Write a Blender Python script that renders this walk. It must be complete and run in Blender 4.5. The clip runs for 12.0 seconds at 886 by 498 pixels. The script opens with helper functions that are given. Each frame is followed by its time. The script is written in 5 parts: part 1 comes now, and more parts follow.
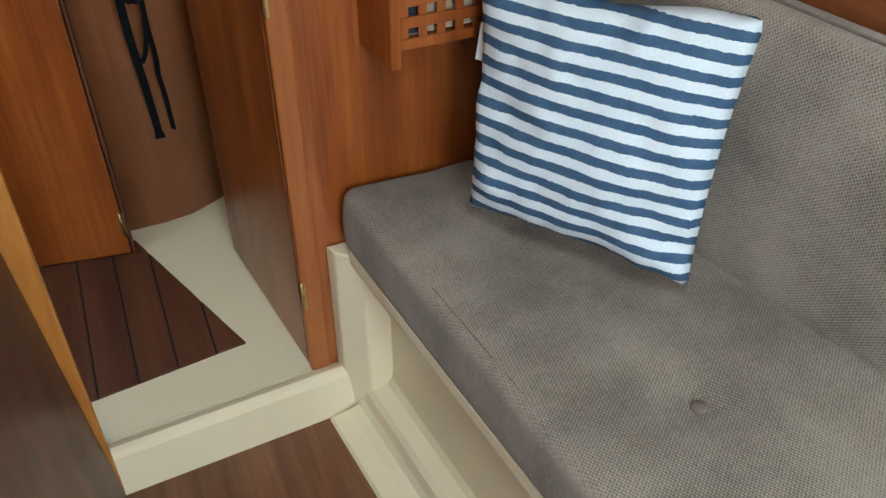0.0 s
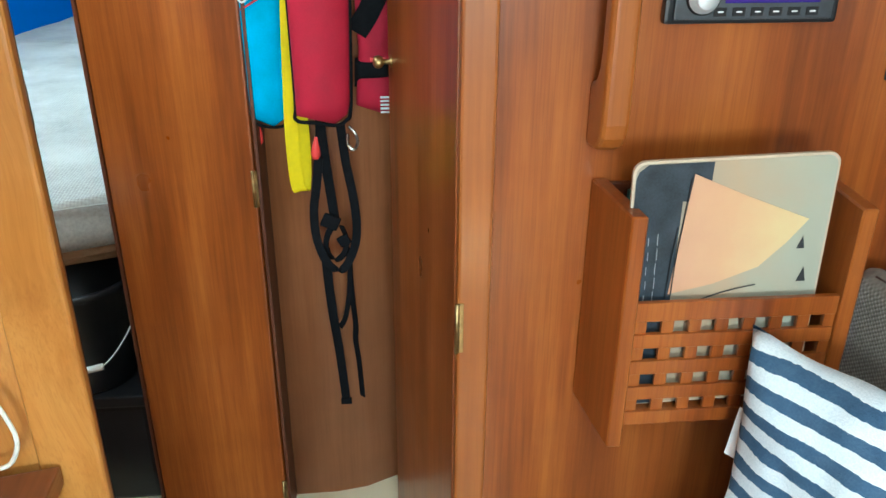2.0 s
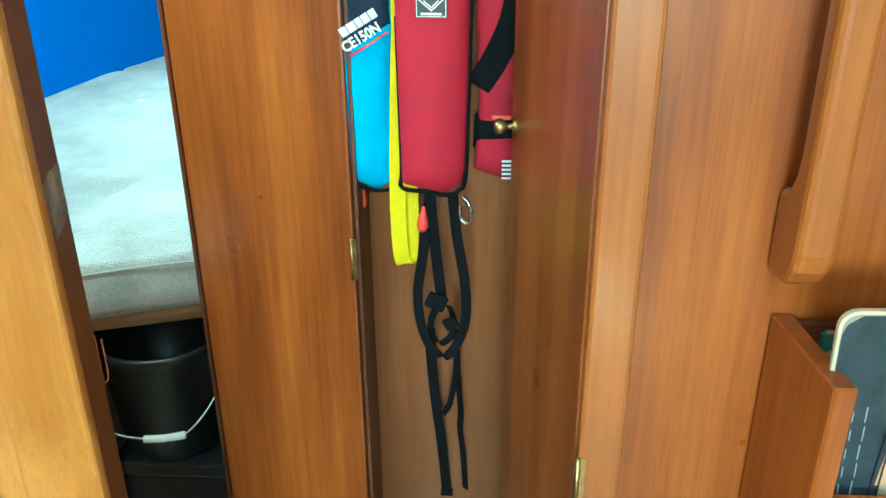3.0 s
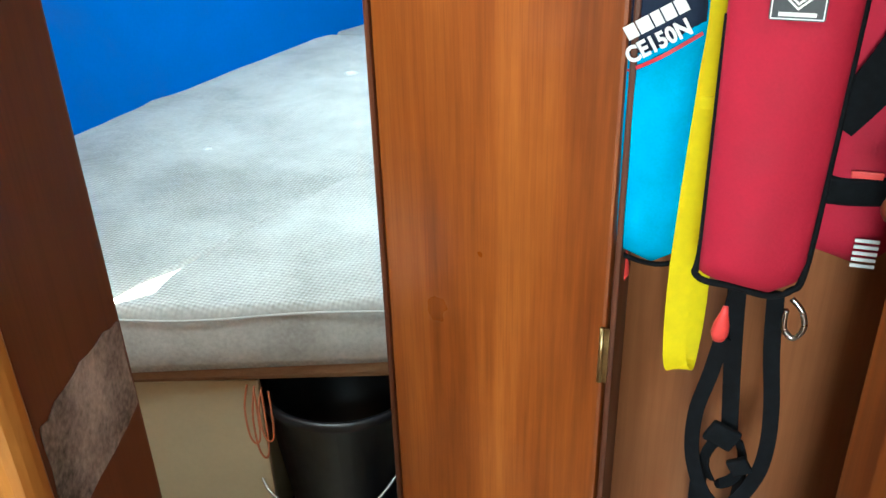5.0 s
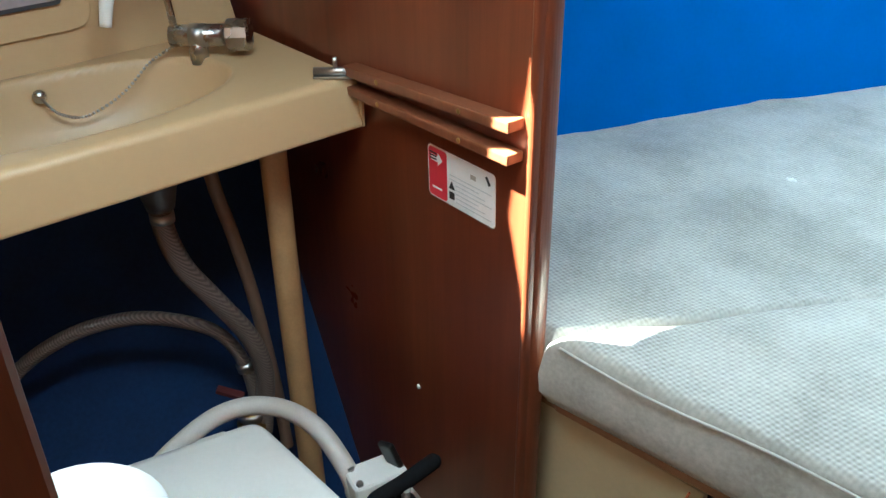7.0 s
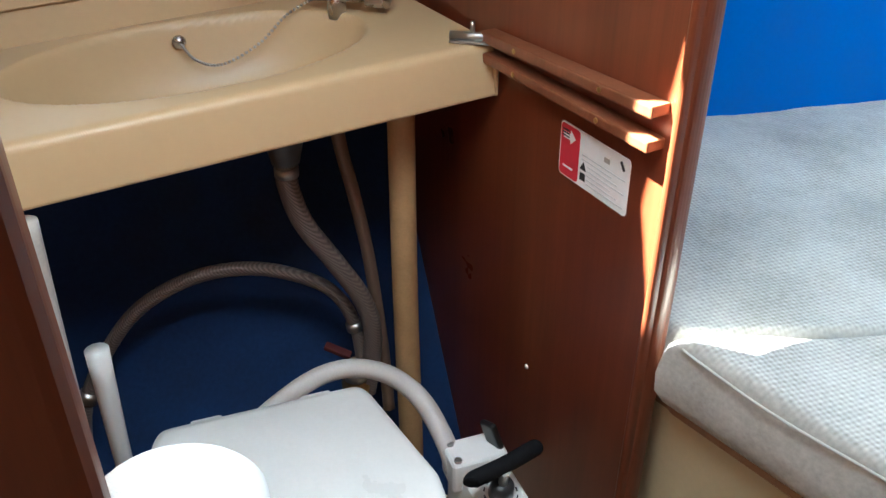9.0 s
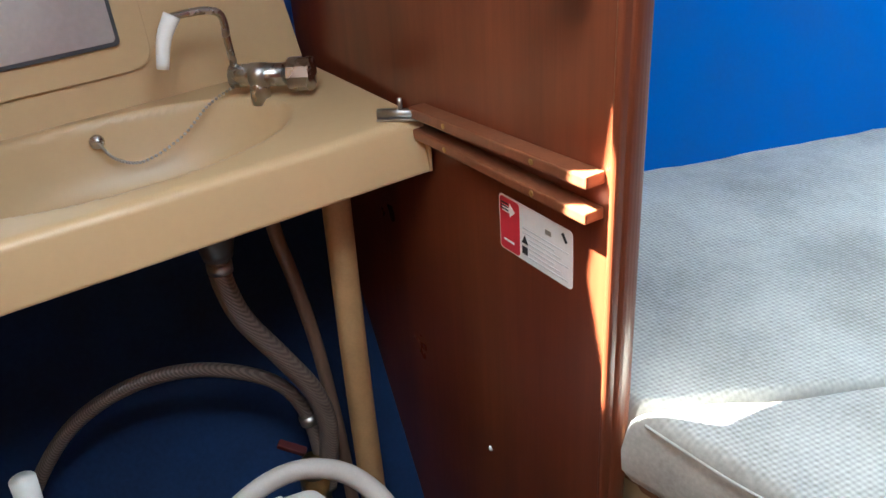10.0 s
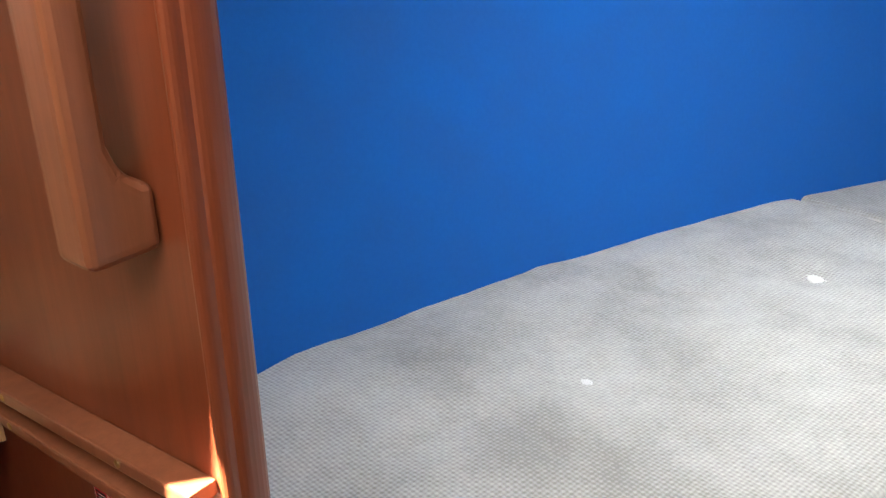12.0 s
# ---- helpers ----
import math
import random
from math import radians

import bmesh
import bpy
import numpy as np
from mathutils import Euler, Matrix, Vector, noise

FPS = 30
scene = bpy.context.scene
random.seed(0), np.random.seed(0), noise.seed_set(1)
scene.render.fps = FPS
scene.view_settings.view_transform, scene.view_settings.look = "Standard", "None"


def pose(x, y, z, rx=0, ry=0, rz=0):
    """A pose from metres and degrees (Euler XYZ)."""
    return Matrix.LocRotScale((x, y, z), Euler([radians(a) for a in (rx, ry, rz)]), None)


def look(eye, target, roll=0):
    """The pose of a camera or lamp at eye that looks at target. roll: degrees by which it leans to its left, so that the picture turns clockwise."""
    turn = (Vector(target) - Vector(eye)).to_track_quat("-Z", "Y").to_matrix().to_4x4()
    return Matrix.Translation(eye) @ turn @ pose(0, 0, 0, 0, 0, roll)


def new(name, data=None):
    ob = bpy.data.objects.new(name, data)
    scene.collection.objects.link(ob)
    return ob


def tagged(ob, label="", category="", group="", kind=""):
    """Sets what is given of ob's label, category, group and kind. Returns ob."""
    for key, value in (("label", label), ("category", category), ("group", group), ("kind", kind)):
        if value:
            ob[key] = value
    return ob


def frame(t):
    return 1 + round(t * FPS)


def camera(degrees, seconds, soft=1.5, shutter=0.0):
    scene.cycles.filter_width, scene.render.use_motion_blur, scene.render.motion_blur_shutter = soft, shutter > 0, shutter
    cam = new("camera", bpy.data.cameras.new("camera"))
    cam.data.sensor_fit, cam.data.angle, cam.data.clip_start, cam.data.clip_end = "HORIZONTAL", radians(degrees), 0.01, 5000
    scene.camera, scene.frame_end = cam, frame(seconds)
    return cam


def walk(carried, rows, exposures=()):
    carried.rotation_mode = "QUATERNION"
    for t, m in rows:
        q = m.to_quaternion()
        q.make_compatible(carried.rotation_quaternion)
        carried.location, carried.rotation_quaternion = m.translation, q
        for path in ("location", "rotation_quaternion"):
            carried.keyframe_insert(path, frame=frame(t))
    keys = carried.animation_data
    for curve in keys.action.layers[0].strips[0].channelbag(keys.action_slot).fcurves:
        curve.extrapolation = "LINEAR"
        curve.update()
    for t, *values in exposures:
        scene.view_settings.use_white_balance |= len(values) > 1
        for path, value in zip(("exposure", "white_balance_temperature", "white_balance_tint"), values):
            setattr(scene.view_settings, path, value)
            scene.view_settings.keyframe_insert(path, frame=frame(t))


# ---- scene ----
cam = camera(54.2, 12.0)
PATH = [
    (0, (-0.25, -1.287, 1.5), (0.363, 0.126, 0.225), 0.3),
    (0.5, (-0.15, -1.25, 1.511), (0.277, 0.35, 0.388), 0.5),
    (1, (-0.09, -1.197, 1.516), (0.206, 0.49, 0.483), 0.7),
    (1.5, (-0.078, -1.044, 1.506), (0.167, 0.68, 0.523), 0.6),
    (2, (-0.103, -0.908, 1.516), (0.063, 0.869, 0.612), 0.4),
    (2.5, (-0.111, -0.808, 1.508), (-0.095, 0.997, 0.646), -0.1),
    (3, (-0.081, -0.66, 1.509), (-0.206, 1.14, 0.646), -0.4),
    (3.2, (-0.075, -0.61, 1.5), (-0.296, 1.171, 0.618), -0.5),
    (4.8, (-0.216, -0.267, 1.481), (-0.674, 1.445, 0.554), -0.5),
    (5, (-0.217, -0.242, 1.463), (-0.785, 1.425, 0.515), -1.8),
    (5.5, (-0.233, -0.155, 1.425), (-1.048, 1.399, 0.463), -3.3),
    (6, (-0.256, -0.085, 1.447), (-1.275, 1.329, 0.465), -2.9),
    (6.5, (-0.287, -0.006, 1.464), (-1.632, 1.092, 0.472), -2.3),
    (7, (-0.308, 0.032, 1.468), (-1.833, 0.841, 0.457), -0.8),
    (7.2, (-0.315, 0.036, 1.463), (-1.845, 0.761, 0.398), -0.3),
    (8.8, (-0.348, 0.038, 1.468), (-1.892, 0.567, 0.312), 1.5),
    (9, (-0.353, 0.042, 1.467), (-1.938, 0.592, 0.377), 0),
    (9.5, (-0.366, 0.06, 1.46), (-1.99, 0.65, 0.453), -2.4),
    (10, (-0.399, 0.099, 1.466), (-2.022, 0.737, 0.487), -3.7),
    (10.5, (-0.456, 0.156, 1.473), (-2.054, 0.897, 0.526), -3.4),
    (11, (-0.508, 0.203, 1.474), (-2.063, 1.11, 0.602), -1.9),
    (11.5, (-0.554, 0.264, 1.511), (-1.997, 1.326, 0.624), -0.4),
    (12, (-0.585, 0.309, 1.518), (-1.905, 1.562, 0.672), -0.1),
]
EXPOSURES = [(0.0, 4.46, 5850, 0), (0.5, 4.47, 5900, 4), (1.0, 4.77, 5950, 6), (1.6, 5.00, 5950, 4), (2.4, 5.42, 5100, -28), (3.2, 5.68, 4950, -38), (5.0, 5.5, 5750, -8), (6.5, 5.28, 5500, -10), (9.0, 5.42, 5700, 0), (10.5, 5.32, 5950, 4), (11.0, 5.34, 6350, 10), (11.4, 5.26, 6400, 8), (12.0, 5.27, 6900, 12)]
walk(cam, [(t, look(eye, target, roll)) for t, eye, target, roll in PATH], EXPOSURES)

# ---- world, sun, large lights ----
SUN_WAY = Vector((0.20, 0.50, -0.80)).normalized()
world = bpy.data.worlds.new("sky")
world.use_nodes = True
scene.world = world
wn, wl = world.node_tree.nodes, world.node_tree.links
sky = wn.new("ShaderNodeTexSky")
sky.sky_type, sky.sun_disc = "NISHITA", False
sky.sun_elevation = math.asin(-SUN_WAY.z)
sky.sun_rotation = math.atan2(-SUN_WAY.x, -SUN_WAY.y)
wl.new(sky.outputs[0], wn["Background"].inputs[0])
wn["Background"].inputs[1].default_value = 0.05


def lamp(name, kind, m, energy, colour, sx=0.0, sy=0.0):
    data = bpy.data.lights.new(name, kind)
    data.energy, data.color = energy, colour
    if kind == "AREA":
        data.shape, data.size, data.size_y = "RECTANGLE", sx, sy
    ob = new(name, data)
    ob.matrix_world = m
    return ob


sun = lamp("sun", "SUN", look((0, 0, 5), Vector((0, 0, 5)) + SUN_WAY), 5.0, (1.0, 0.93, 0.82))
sun.data.angle = radians(0.6)
# area lamps stand in for daylight from an unseen companionway and hatches
lamp("companionway_daylight", "AREA", look((-0.1, -2.93, 1.45), (0.3, -0.4, 0.7)), 1.45, (0.96, 1.0, 1.0), 0.62, 0.6)
lamp("saloon_hatch_fill", "AREA", look((0.0, -1.25, 1.83), (0.0, -1.25, 0)), 0.46, (0.92, 1.0, 1.04), 0.5, 0.5)
lamp("fore_hatch_fill", "AREA", look((-0.75, 1.55, 1.80), (-0.80, 1.50, 0)), 0.43, (0.92, 1.0, 1.05), 0.5, 0.5)
# added under the closed heads ceiling to brighten it; no hatch is built
lamp("heads_ceiling_fill", "AREA", look((-0.82, 0.20, 1.738), (-0.88, 0.2, 0)), 0.215, (0.95, 1.0, 1.03), 0.46, 0.36)

# ---- materials ----


def ramp_of(nt, src, stops):
    n = nt.nodes.new("ShaderNodeValToRGB")
    els = n.color_ramp.elements
    while len(els) < len(stops):
        els.new(0.5)
    for e, (p, c) in zip(els, stops):
        e.position, e.color = p, (*c, 1)
    nt.links.new(src, n.inputs[0])
    return n.outputs[0]


def noise_of(nt, vec, scale, detail=4.0, rough=0.55, stretch=(1, 1, 1)):
    m = nt.nodes.new("ShaderNodeMapping")
    m.inputs["Scale"].default_value = stretch
    m.inputs["Location"].default_value = (3.371, 1.713, 2.137)
    nt.links.new(vec, m.inputs[0])
    n = nt.nodes.new("ShaderNodeTexNoise")
    n.inputs["Scale"].default_value, n.inputs["Detail"].default_value, n.inputs["Roughness"].default_value = scale, detail, rough
    nt.links.new(m.outputs[0], n.inputs["Vector"])
    return n.outputs["Fac"]


def maths(nt, op, a, b=0.0):
    n = nt.nodes.new("ShaderNodeMath")
    n.operation = op
    for i, v in enumerate((a, b)):
        if isinstance(v, (int, float)):
            n.inputs[i].default_value = v
        else:
            nt.links.new(v, n.inputs[i])
    return n.outputs[0]


def mixed(nt, fac, a, b, mode="MIX"):
    n = nt.nodes.new("ShaderNodeMix")
    n.data_type, n.blend_type = "RGBA", mode
    for i, v in ((0, fac), (6, a), (7, b)):
        if isinstance(v, (int, float)):
            n.inputs[i].default_value = v
        elif isinstance(v, tuple):
            n.inputs[i].default_value = (*v, 1)
        else:
            nt.links.new(v, n.inputs[i])
    return n.outputs[2]


def start(name, rough=0.5, metal=0.0, coat=0.0, spec=0.5):
    mat = bpy.data.materials.new(name)
    mat.use_nodes = True
    nt = mat.node_tree
    p = nt.nodes["Principled BSDF"]
    p.inputs["Roughness"].default_value, p.inputs["Metallic"].default_value = rough, metal
    p.inputs["Coat Weight"].default_value = coat
    p.inputs["Coat Roughness"].default_value = 0.16
    p.inputs["Specular IOR Level"].default_value = spec
    co = nt.nodes.new("ShaderNodeTexCoord").outputs["Object"]
    return mat, nt, p, co


def bumped(nt, p, height, strength, distance=0.002):
    b = nt.nodes.new("ShaderNodeBump")
    b.inputs["Strength"].default_value, b.inputs["Distance"].default_value = strength, distance
    nt.links.new(height, b.inputs["Height"])
    nt.links.new(b.outputs[0], p.inputs["Normal"])


def wood(name, dark, mid, light, rough=0.36, coat=0.25, along="z", fine=90.0, spec=0.5, wavy=0.0):
    mat, nt, p, co = start(name, rough, 0, coat, spec)
    s = {"x": (0.04, 1, 1), "y": (1, 0.04, 1), "z": (1, 1, 0.04)}[along]
    if wavy:
        w = nt.nodes.new("ShaderNodeVectorMath")
        w.operation = "MULTIPLY_ADD"
        w.inputs[1].default_value = (wavy, wavy, 0)
        n = nt.nodes.new("ShaderNodeTexNoise")
        n.inputs["Scale"].default_value, n.inputs["Detail"].default_value = 3.2, 1.0
        nt.links.new(co, n.inputs["Vector"])
        nt.links.new(n.outputs["Color"], w.inputs[0])
        nt.links.new(co, w.inputs[2])
        co = w.outputs[0]
    big = noise_of(nt, co, 11, 3, 0.5, tuple(v if v == 1 else 0.09 for v in s))
    fib = noise_of(nt, co, fine, 6, 0.65, s)
    pore = noise_of(nt, co, fine * 5, 2, 0.5, tuple(v if v == 1 else 0.02 for v in s))
    base = ramp_of(nt, maths(nt, "ADD", maths(nt, "MULTIPLY", big, 0.62), maths(nt, "MULTIPLY", fib, 0.38)), [(0.36, dark), (0.5, mid), (0.66, light)])
    col = mixed(nt, maths(nt, "MULTIPLY", ramp_of(nt, pore, [(0.35, (1, 1, 1)), (0.48, (0, 0, 0))]), 0.22), base, dark)
    across = {"x": (1.3, 0.8, 0.8), "y": (0.8, 1.3, 0.8), "z": (0.8, 0.8, 1.3)}[along]
    figure = noise_of(nt, co, 6, 4, 0.6, across)
    col = mixed(nt, 1.0, col, ramp_of(nt, figure, [(0.32, (0.86, 0.84, 0.82)), (0.68, (1.0, 1.0, 1.0))]), "MULTIPLY")
    nt.links.new(col, p.inputs["Base Color"])
    blotch = noise_of(nt, co, 5, 4)
    nt.links.new(ramp_of(nt, blotch, [(0.3, (rough * 0.9,) * 3), (0.7, (min(1, rough * 1.2),) * 3)]), p.inputs["Roughness"])
    bumped(nt, p, fib, 0.12, 0.001)
    return mat


def plain(name, colour, rough=0.5, metal=0.0, coat=0.0, vary=0.12, scale=14.0, bump=0.05, spec=0.5):
    mat, nt, p, co = start(name, rough, metal, coat, spec)
    n1, n2 = noise_of(nt, co, scale, 5), noise_of(nt, co, scale * 14, 3)
    f = maths(nt, "ADD", maths(nt, "MULTIPLY", n1, 0.7), maths(nt, "MULTIPLY", n2, 0.3))
    lo = tuple(max(0, c * (1 - vary)) for c in colour)
    hi = tuple(min(1, c * (1 + vary)) for c in colour)
    nt.links.new(ramp_of(nt, f, [(0.35, lo), (0.65, hi)]), p.inputs["Base Color"])
    nt.links.new(ramp_of(nt, n1, [(0.3, (rough * 0.85,) * 3), (0.7, (min(1, rough * 1.2),) * 3)]), p.inputs["Roughness"])
    bumped(nt, p, n2, bump, 0.001)
    return mat


def cloth(name, dark, light, pitch, diagonal=False, rough=0.9, strength=0.5, ribs=0.35):
    """A woven cover: crossing ribs of that pitch in metres, with wear in large soft patches."""
    mat, nt, p, co = start(name, rough, 0, 0, 0.2)
    m = nt.nodes.new("ShaderNodeMapping")
    m.inputs["Rotation"].default_value = (0, 0, radians(45 if diagonal else 8))
    nt.links.new(co, m.inputs[0])
    sep = nt.nodes.new("ShaderNodeSeparateXYZ")
    nt.links.new(m.outputs[0], sep.inputs[0])
    k = 2 * math.pi / pitch
    wa = maths(nt, "SINE", maths(nt, "MULTIPLY", sep.outputs[0], k))
    wb = maths(nt, "SINE", maths(nt, "MULTIPLY", sep.outputs[1], k * 0.9))
    weave = maths(nt, "ADD", maths(nt, "MULTIPLY", maths(nt, "MULTIPLY", wa, wb), 0.7), maths(nt, "MULTIPLY", wa, 0.15))
    flat = nt.nodes.new("ShaderNodeSeparateXYZ")
    nt.links.new(next(n for n in nt.nodes if n.bl_idname == "ShaderNodeTexCoord").outputs["Normal"], flat.inputs[0])
    weave = maths(nt, "MULTIPLY", weave, maths(nt, "POWER", maths(nt, "ABSOLUTE", flat.outputs[2]), 2.0))
    wear = noise_of(nt, co, 4.5, 5, 0.6)
    lint = noise_of(nt, co, 160, 3)
    f = maths(nt, "ADD", maths(nt, "ADD", maths(nt, "MULTIPLY", weave, ribs * 0.5), wear), maths(nt, "MULTIPLY", maths(nt, "SUBTRACT", lint, 0.5), 0.35))
    nt.links.new(ramp_of(nt, f, [(0.25, dark), (0.75, light)]), p.inputs["Base Color"])
    p.inputs["Sheen Weight"].default_value = 0.15
    bumped(nt, p, maths(nt, "ADD", weave, maths(nt, "MULTIPLY", lint, 0.4)), strength, 0.0012)
    return mat


def striped(name, period):
    """White cotton with block-printed blue bands across the local y axis."""
    mat, nt, p, co = start(name, 0.92, 0, 0, 0.15)
    sep = nt.nodes.new("ShaderNodeSeparateXYZ")
    nt.links.new(co, sep.inputs[0])
    wob = maths(nt, "MULTIPLY", maths(nt, "SUBTRACT", noise_of(nt, co, 6, 2), 0.5), 0.010)
    rag = maths(nt, "MULTIPLY", maths(nt, "SUBTRACT", noise_of(nt, co, 130, 3), 0.5), 0.0045)
    y = maths(nt, "ADD", maths(nt, "ADD", sep.outputs[1], 5.0), maths(nt, "ADD", wob, rag))
    band = maths(nt, "GREATER_THAN", maths(nt, "FRACT", maths(nt, "DIVIDE", y, period)), 0.52)
    thread = noise_of(nt, co, 420, 2)
    ink = ramp_of(nt, maths(nt, "ADD", maths(nt, "MULTIPLY", noise_of(nt, co, 40, 4), 0.6), maths(nt, "MULTIPLY", thread, 0.4)), [(0.3, (0.042, 0.085, 0.15)), (0.75, (0.085, 0.145, 0.23))])
    paper = ramp_of(nt, thread, [(0.3, (0.66, 0.71, 0.75)), (0.7, (0.78, 0.82, 0.85))])
    nt.links.new(mixed(nt, band, paper, ink), p.inputs["Base Color"])
    bumped(nt, p, maths(nt, "ADD", thread, noise_of(nt, co, 16, 3)), 0.4, 0.002)
    return mat


TEAK = wood("teak_panel", (0.150, 0.031, 0.005), (0.290, 0.071, 0.010), (0.410, 0.122, 0.020), 0.30, 0.2)
TEAK_LIGHT = wood("teak_post", (0.26, 0.068, 0.010), (0.37, 0.108, 0.016), (0.46, 0.150, 0.028), 0.32)
HONEY = wood("honey_teak", (0.31, 0.102, 0.015), (0.44, 0.168, 0.029), (0.56, 0.245, 0.055), 0.34, 0.25, "z", 90.0, 0.5, 0.10)
TEAK_DARK = wood("teak_dark", (0.060, 0.016, 0.006), (0.105, 0.028, 0.010), (0.16, 0.046, 0.016), 0.44, 0.08)
MAHOGANY = wood("mahogany_bulkhead", (0.098, 0.021, 0.008), (0.138, 0.031, 0.012), (0.178, 0.043, 0.017), 0.30, 0.15)
RAIL_WOOD = wood("worn_rail", (0.145, 0.047, 0.021), (0.20, 0.068, 0.031), (0.26, 0.093, 0.045), 0.30)
TUFT = plain("tuft_thread", (0.80, 0.79, 0.76), 0.9, 0, 0, 0.05, 90, 0.2)
PLY = wood("bare_plywood", (0.25, 0.088, 0.030), (0.34, 0.126, 0.048), (0.41, 0.162, 0.068), 0.42, 0.15)
FLOOR_TEAK = wood("floor_teak", (0.070, 0.022, 0.010), (0.110, 0.036, 0.015), (0.150, 0.052, 0.022), 0.5, 0.0, "y")
SOLE = wood("sole_veneer", (0.11, 0.040, 0.016), (0.19, 0.080, 0.034), (0.28, 0.13, 0.06), 0.45, 0.1, "y", 60)
BENCH_WOOD = wood("bench_wood", (0.16, 0.045, 0.014), (0.24, 0.075, 0.024), (0.31, 0.11, 0.04), 0.36, 0.2, "y")
SHELF_WOOD = wood("raw_board", (0.14, 0.065, 0.03), (0.22, 0.11, 0.05), (0.30, 0.17, 0.085), 0.6, 0.0, "x")
CREAM = plain("cream_gelcoat", (0.82, 0.71, 0.49), 0.32, 0, 0.15, 0.012, 4, 0.01)
# darker cream: the shade on the berth front is put into the colour
CREAM_SHADED = plain("cream_panel_shaded", (0.54, 0.46, 0.29), 0.45, 0, 0.05, 0.06, 9, 0.04)
SINK_CREAM = plain("sink_gelcoat", (0.50, 0.345, 0.185), 0.42, 0, 0.06, 0.03, 6, 0.02)
TAUPE = cloth("taupe_corduroy", (0.135, 0.108, 0.084), (0.40, 0.335, 0.27), 0.0062, False, 0.9, 0.7, 0.62)
TAUPE_EDGE = plain("taupe_piping", (0.16, 0.12, 0.10), 0.9, 0, 0, 0.2, 60, 0.2)
BERTH_CLOTH = cloth("berth_weave", (0.30, 0.287, 0.26), (0.64, 0.625, 0.58), 0.0085, True, 0.92, 0.5, 0.46)
BERTH_EDGE = plain("berth_piping", (0.44, 0.43, 0.40), 0.9, 0, 0, 0.12, 60, 0.2)
STRIPES = striped("striped_cotton", 0.0305)
BLUE_LINER = plain("blue_hull_cloth", (0.0045, 0.102, 0.41), 0.85, 0, 0, 0.07, 9, 0.12, 0.2)
# same blue lining as BLUE_LINER, in one darker even tone
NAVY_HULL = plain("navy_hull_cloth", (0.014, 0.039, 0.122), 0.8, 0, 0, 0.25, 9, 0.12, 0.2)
CEILING = plain("headliner_white", (0.78, 0.77, 0.73), 0.7, 0, 0, 0.05, 5, 0.05)
WHITE = plain("white_plastic", (0.78, 0.78, 0.76), 0.3, 0, 0.1, 0.04, 12, 0.02)
PAPER = plain("tissue_paper", (0.64, 0.64, 0.63), 0.95, 0, 0, 0.04, 50, 0.2)
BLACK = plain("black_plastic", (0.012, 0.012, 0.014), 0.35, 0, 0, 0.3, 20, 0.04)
GREY_PLASTIC = plain("grey_fascia", (0.045, 0.05, 0.058), 0.4, 0, 0, 0.2, 30, 0.04)
RUBBER = plain("black_webbing", (0.008, 0.0085, 0.010), 0.9, 0, 0, 0.35, 120, 0.3, 0.08)
CHROME = plain("chrome", (0.46, 0.45, 0.44), 0.26, 1.0, 0, 0.06, 40, 0.02)
STEEL = plain("dull_steel", (0.42, 0.41, 0.39), 0.38, 1.0, 0, 0.15, 60, 0.05)
BRASS = plain("tarnished_brass", (0.42, 0.30, 0.13), 0.36, 1.0, 0, 0.3, 80, 0.08)
SILVER = plain("brushed_silver", (0.78, 0.79, 0.80), 0.5, 0.6, 0, 0.05, 80, 0.03)
DISPLAY = plain("violet_display", (0.035, 0.018, 0.20), 0.15, 0, 0.3, 0.1, 30, 0.0)
LIFE_RED = plain("red_nylon", (0.42, 0.013, 0.040), 0.7, 0, 0, 0.10, 25, 0.35, 0.25)
LIFE_CYAN = plain("cyan_nylon", (0.0, 0.39, 0.68), 0.6, 0, 0, 0.12, 25, 0.35, 0.25)
LIFE_NAVY = plain("navy_nylon", (0.012, 0.022, 0.05), 0.6, 0, 0, 0.2, 25, 0.3, 0.25)
YELLOW = plain("yellow_webbing", (0.80, 0.62, 0.0), 0.65, 0, 0, 0.06, 90, 0.2, 0.25)
CORAL = plain("coral_plastic", (0.75, 0.06, 0.055), 0.4, 0, 0, 0.06, 40, 0.02)
BEIGE_PIPE = plain("beige_pipe", (0.42, 0.26, 0.12), 0.45, 0, 0, 0.15, 16, 0.05)
GREY_PIPE = plain("grey_pipe", (0.40, 0.37, 0.33), 0.5, 0, 0, 0.15, 18, 0.05)
HOSE_WHITE = plain("white_hose", (0.55, 0.52, 0.49), 0.5, 0, 0, 0.08, 20, 0.04)
CORD_WHITE = plain("white_cord", (0.78, 0.75, 0.66), 0.85, 0, 0, 0.1, 150, 0.4)
CORD_ORANGE = plain("orange_cord", (0.50, 0.16, 0.07), 0.85, 0, 0, 0.2, 150, 0.4)
WORN = plain("worn_primer", (0.34, 0.30, 0.26), 0.8, 0, 0, 0.75, 24, 0.5)
INK = plain("black_ink", (0.02, 0.02, 0.022), 0.6, 0, 0, 0.2, 60, 0.0)
WHITE_INK = plain("white_print", (0.80, 0.80, 0.80), 0.6, 0, 0, 0.04, 60, 0.0)
FAINT_PRINT = plain("faint_print", (0.52, 0.54, 0.56), 0.6, 0, 0, 0.1, 60, 0.0)
RED_INK = plain("red_print", (0.60, 0.03, 0.05), 0.45, 0, 0, 0.05, 60, 0.0)
SLATE_PRINT = plain("slate_print", (0.030, 0.038, 0.048), 0.35, 0, 0.2, 0.45, 30, 0.02)
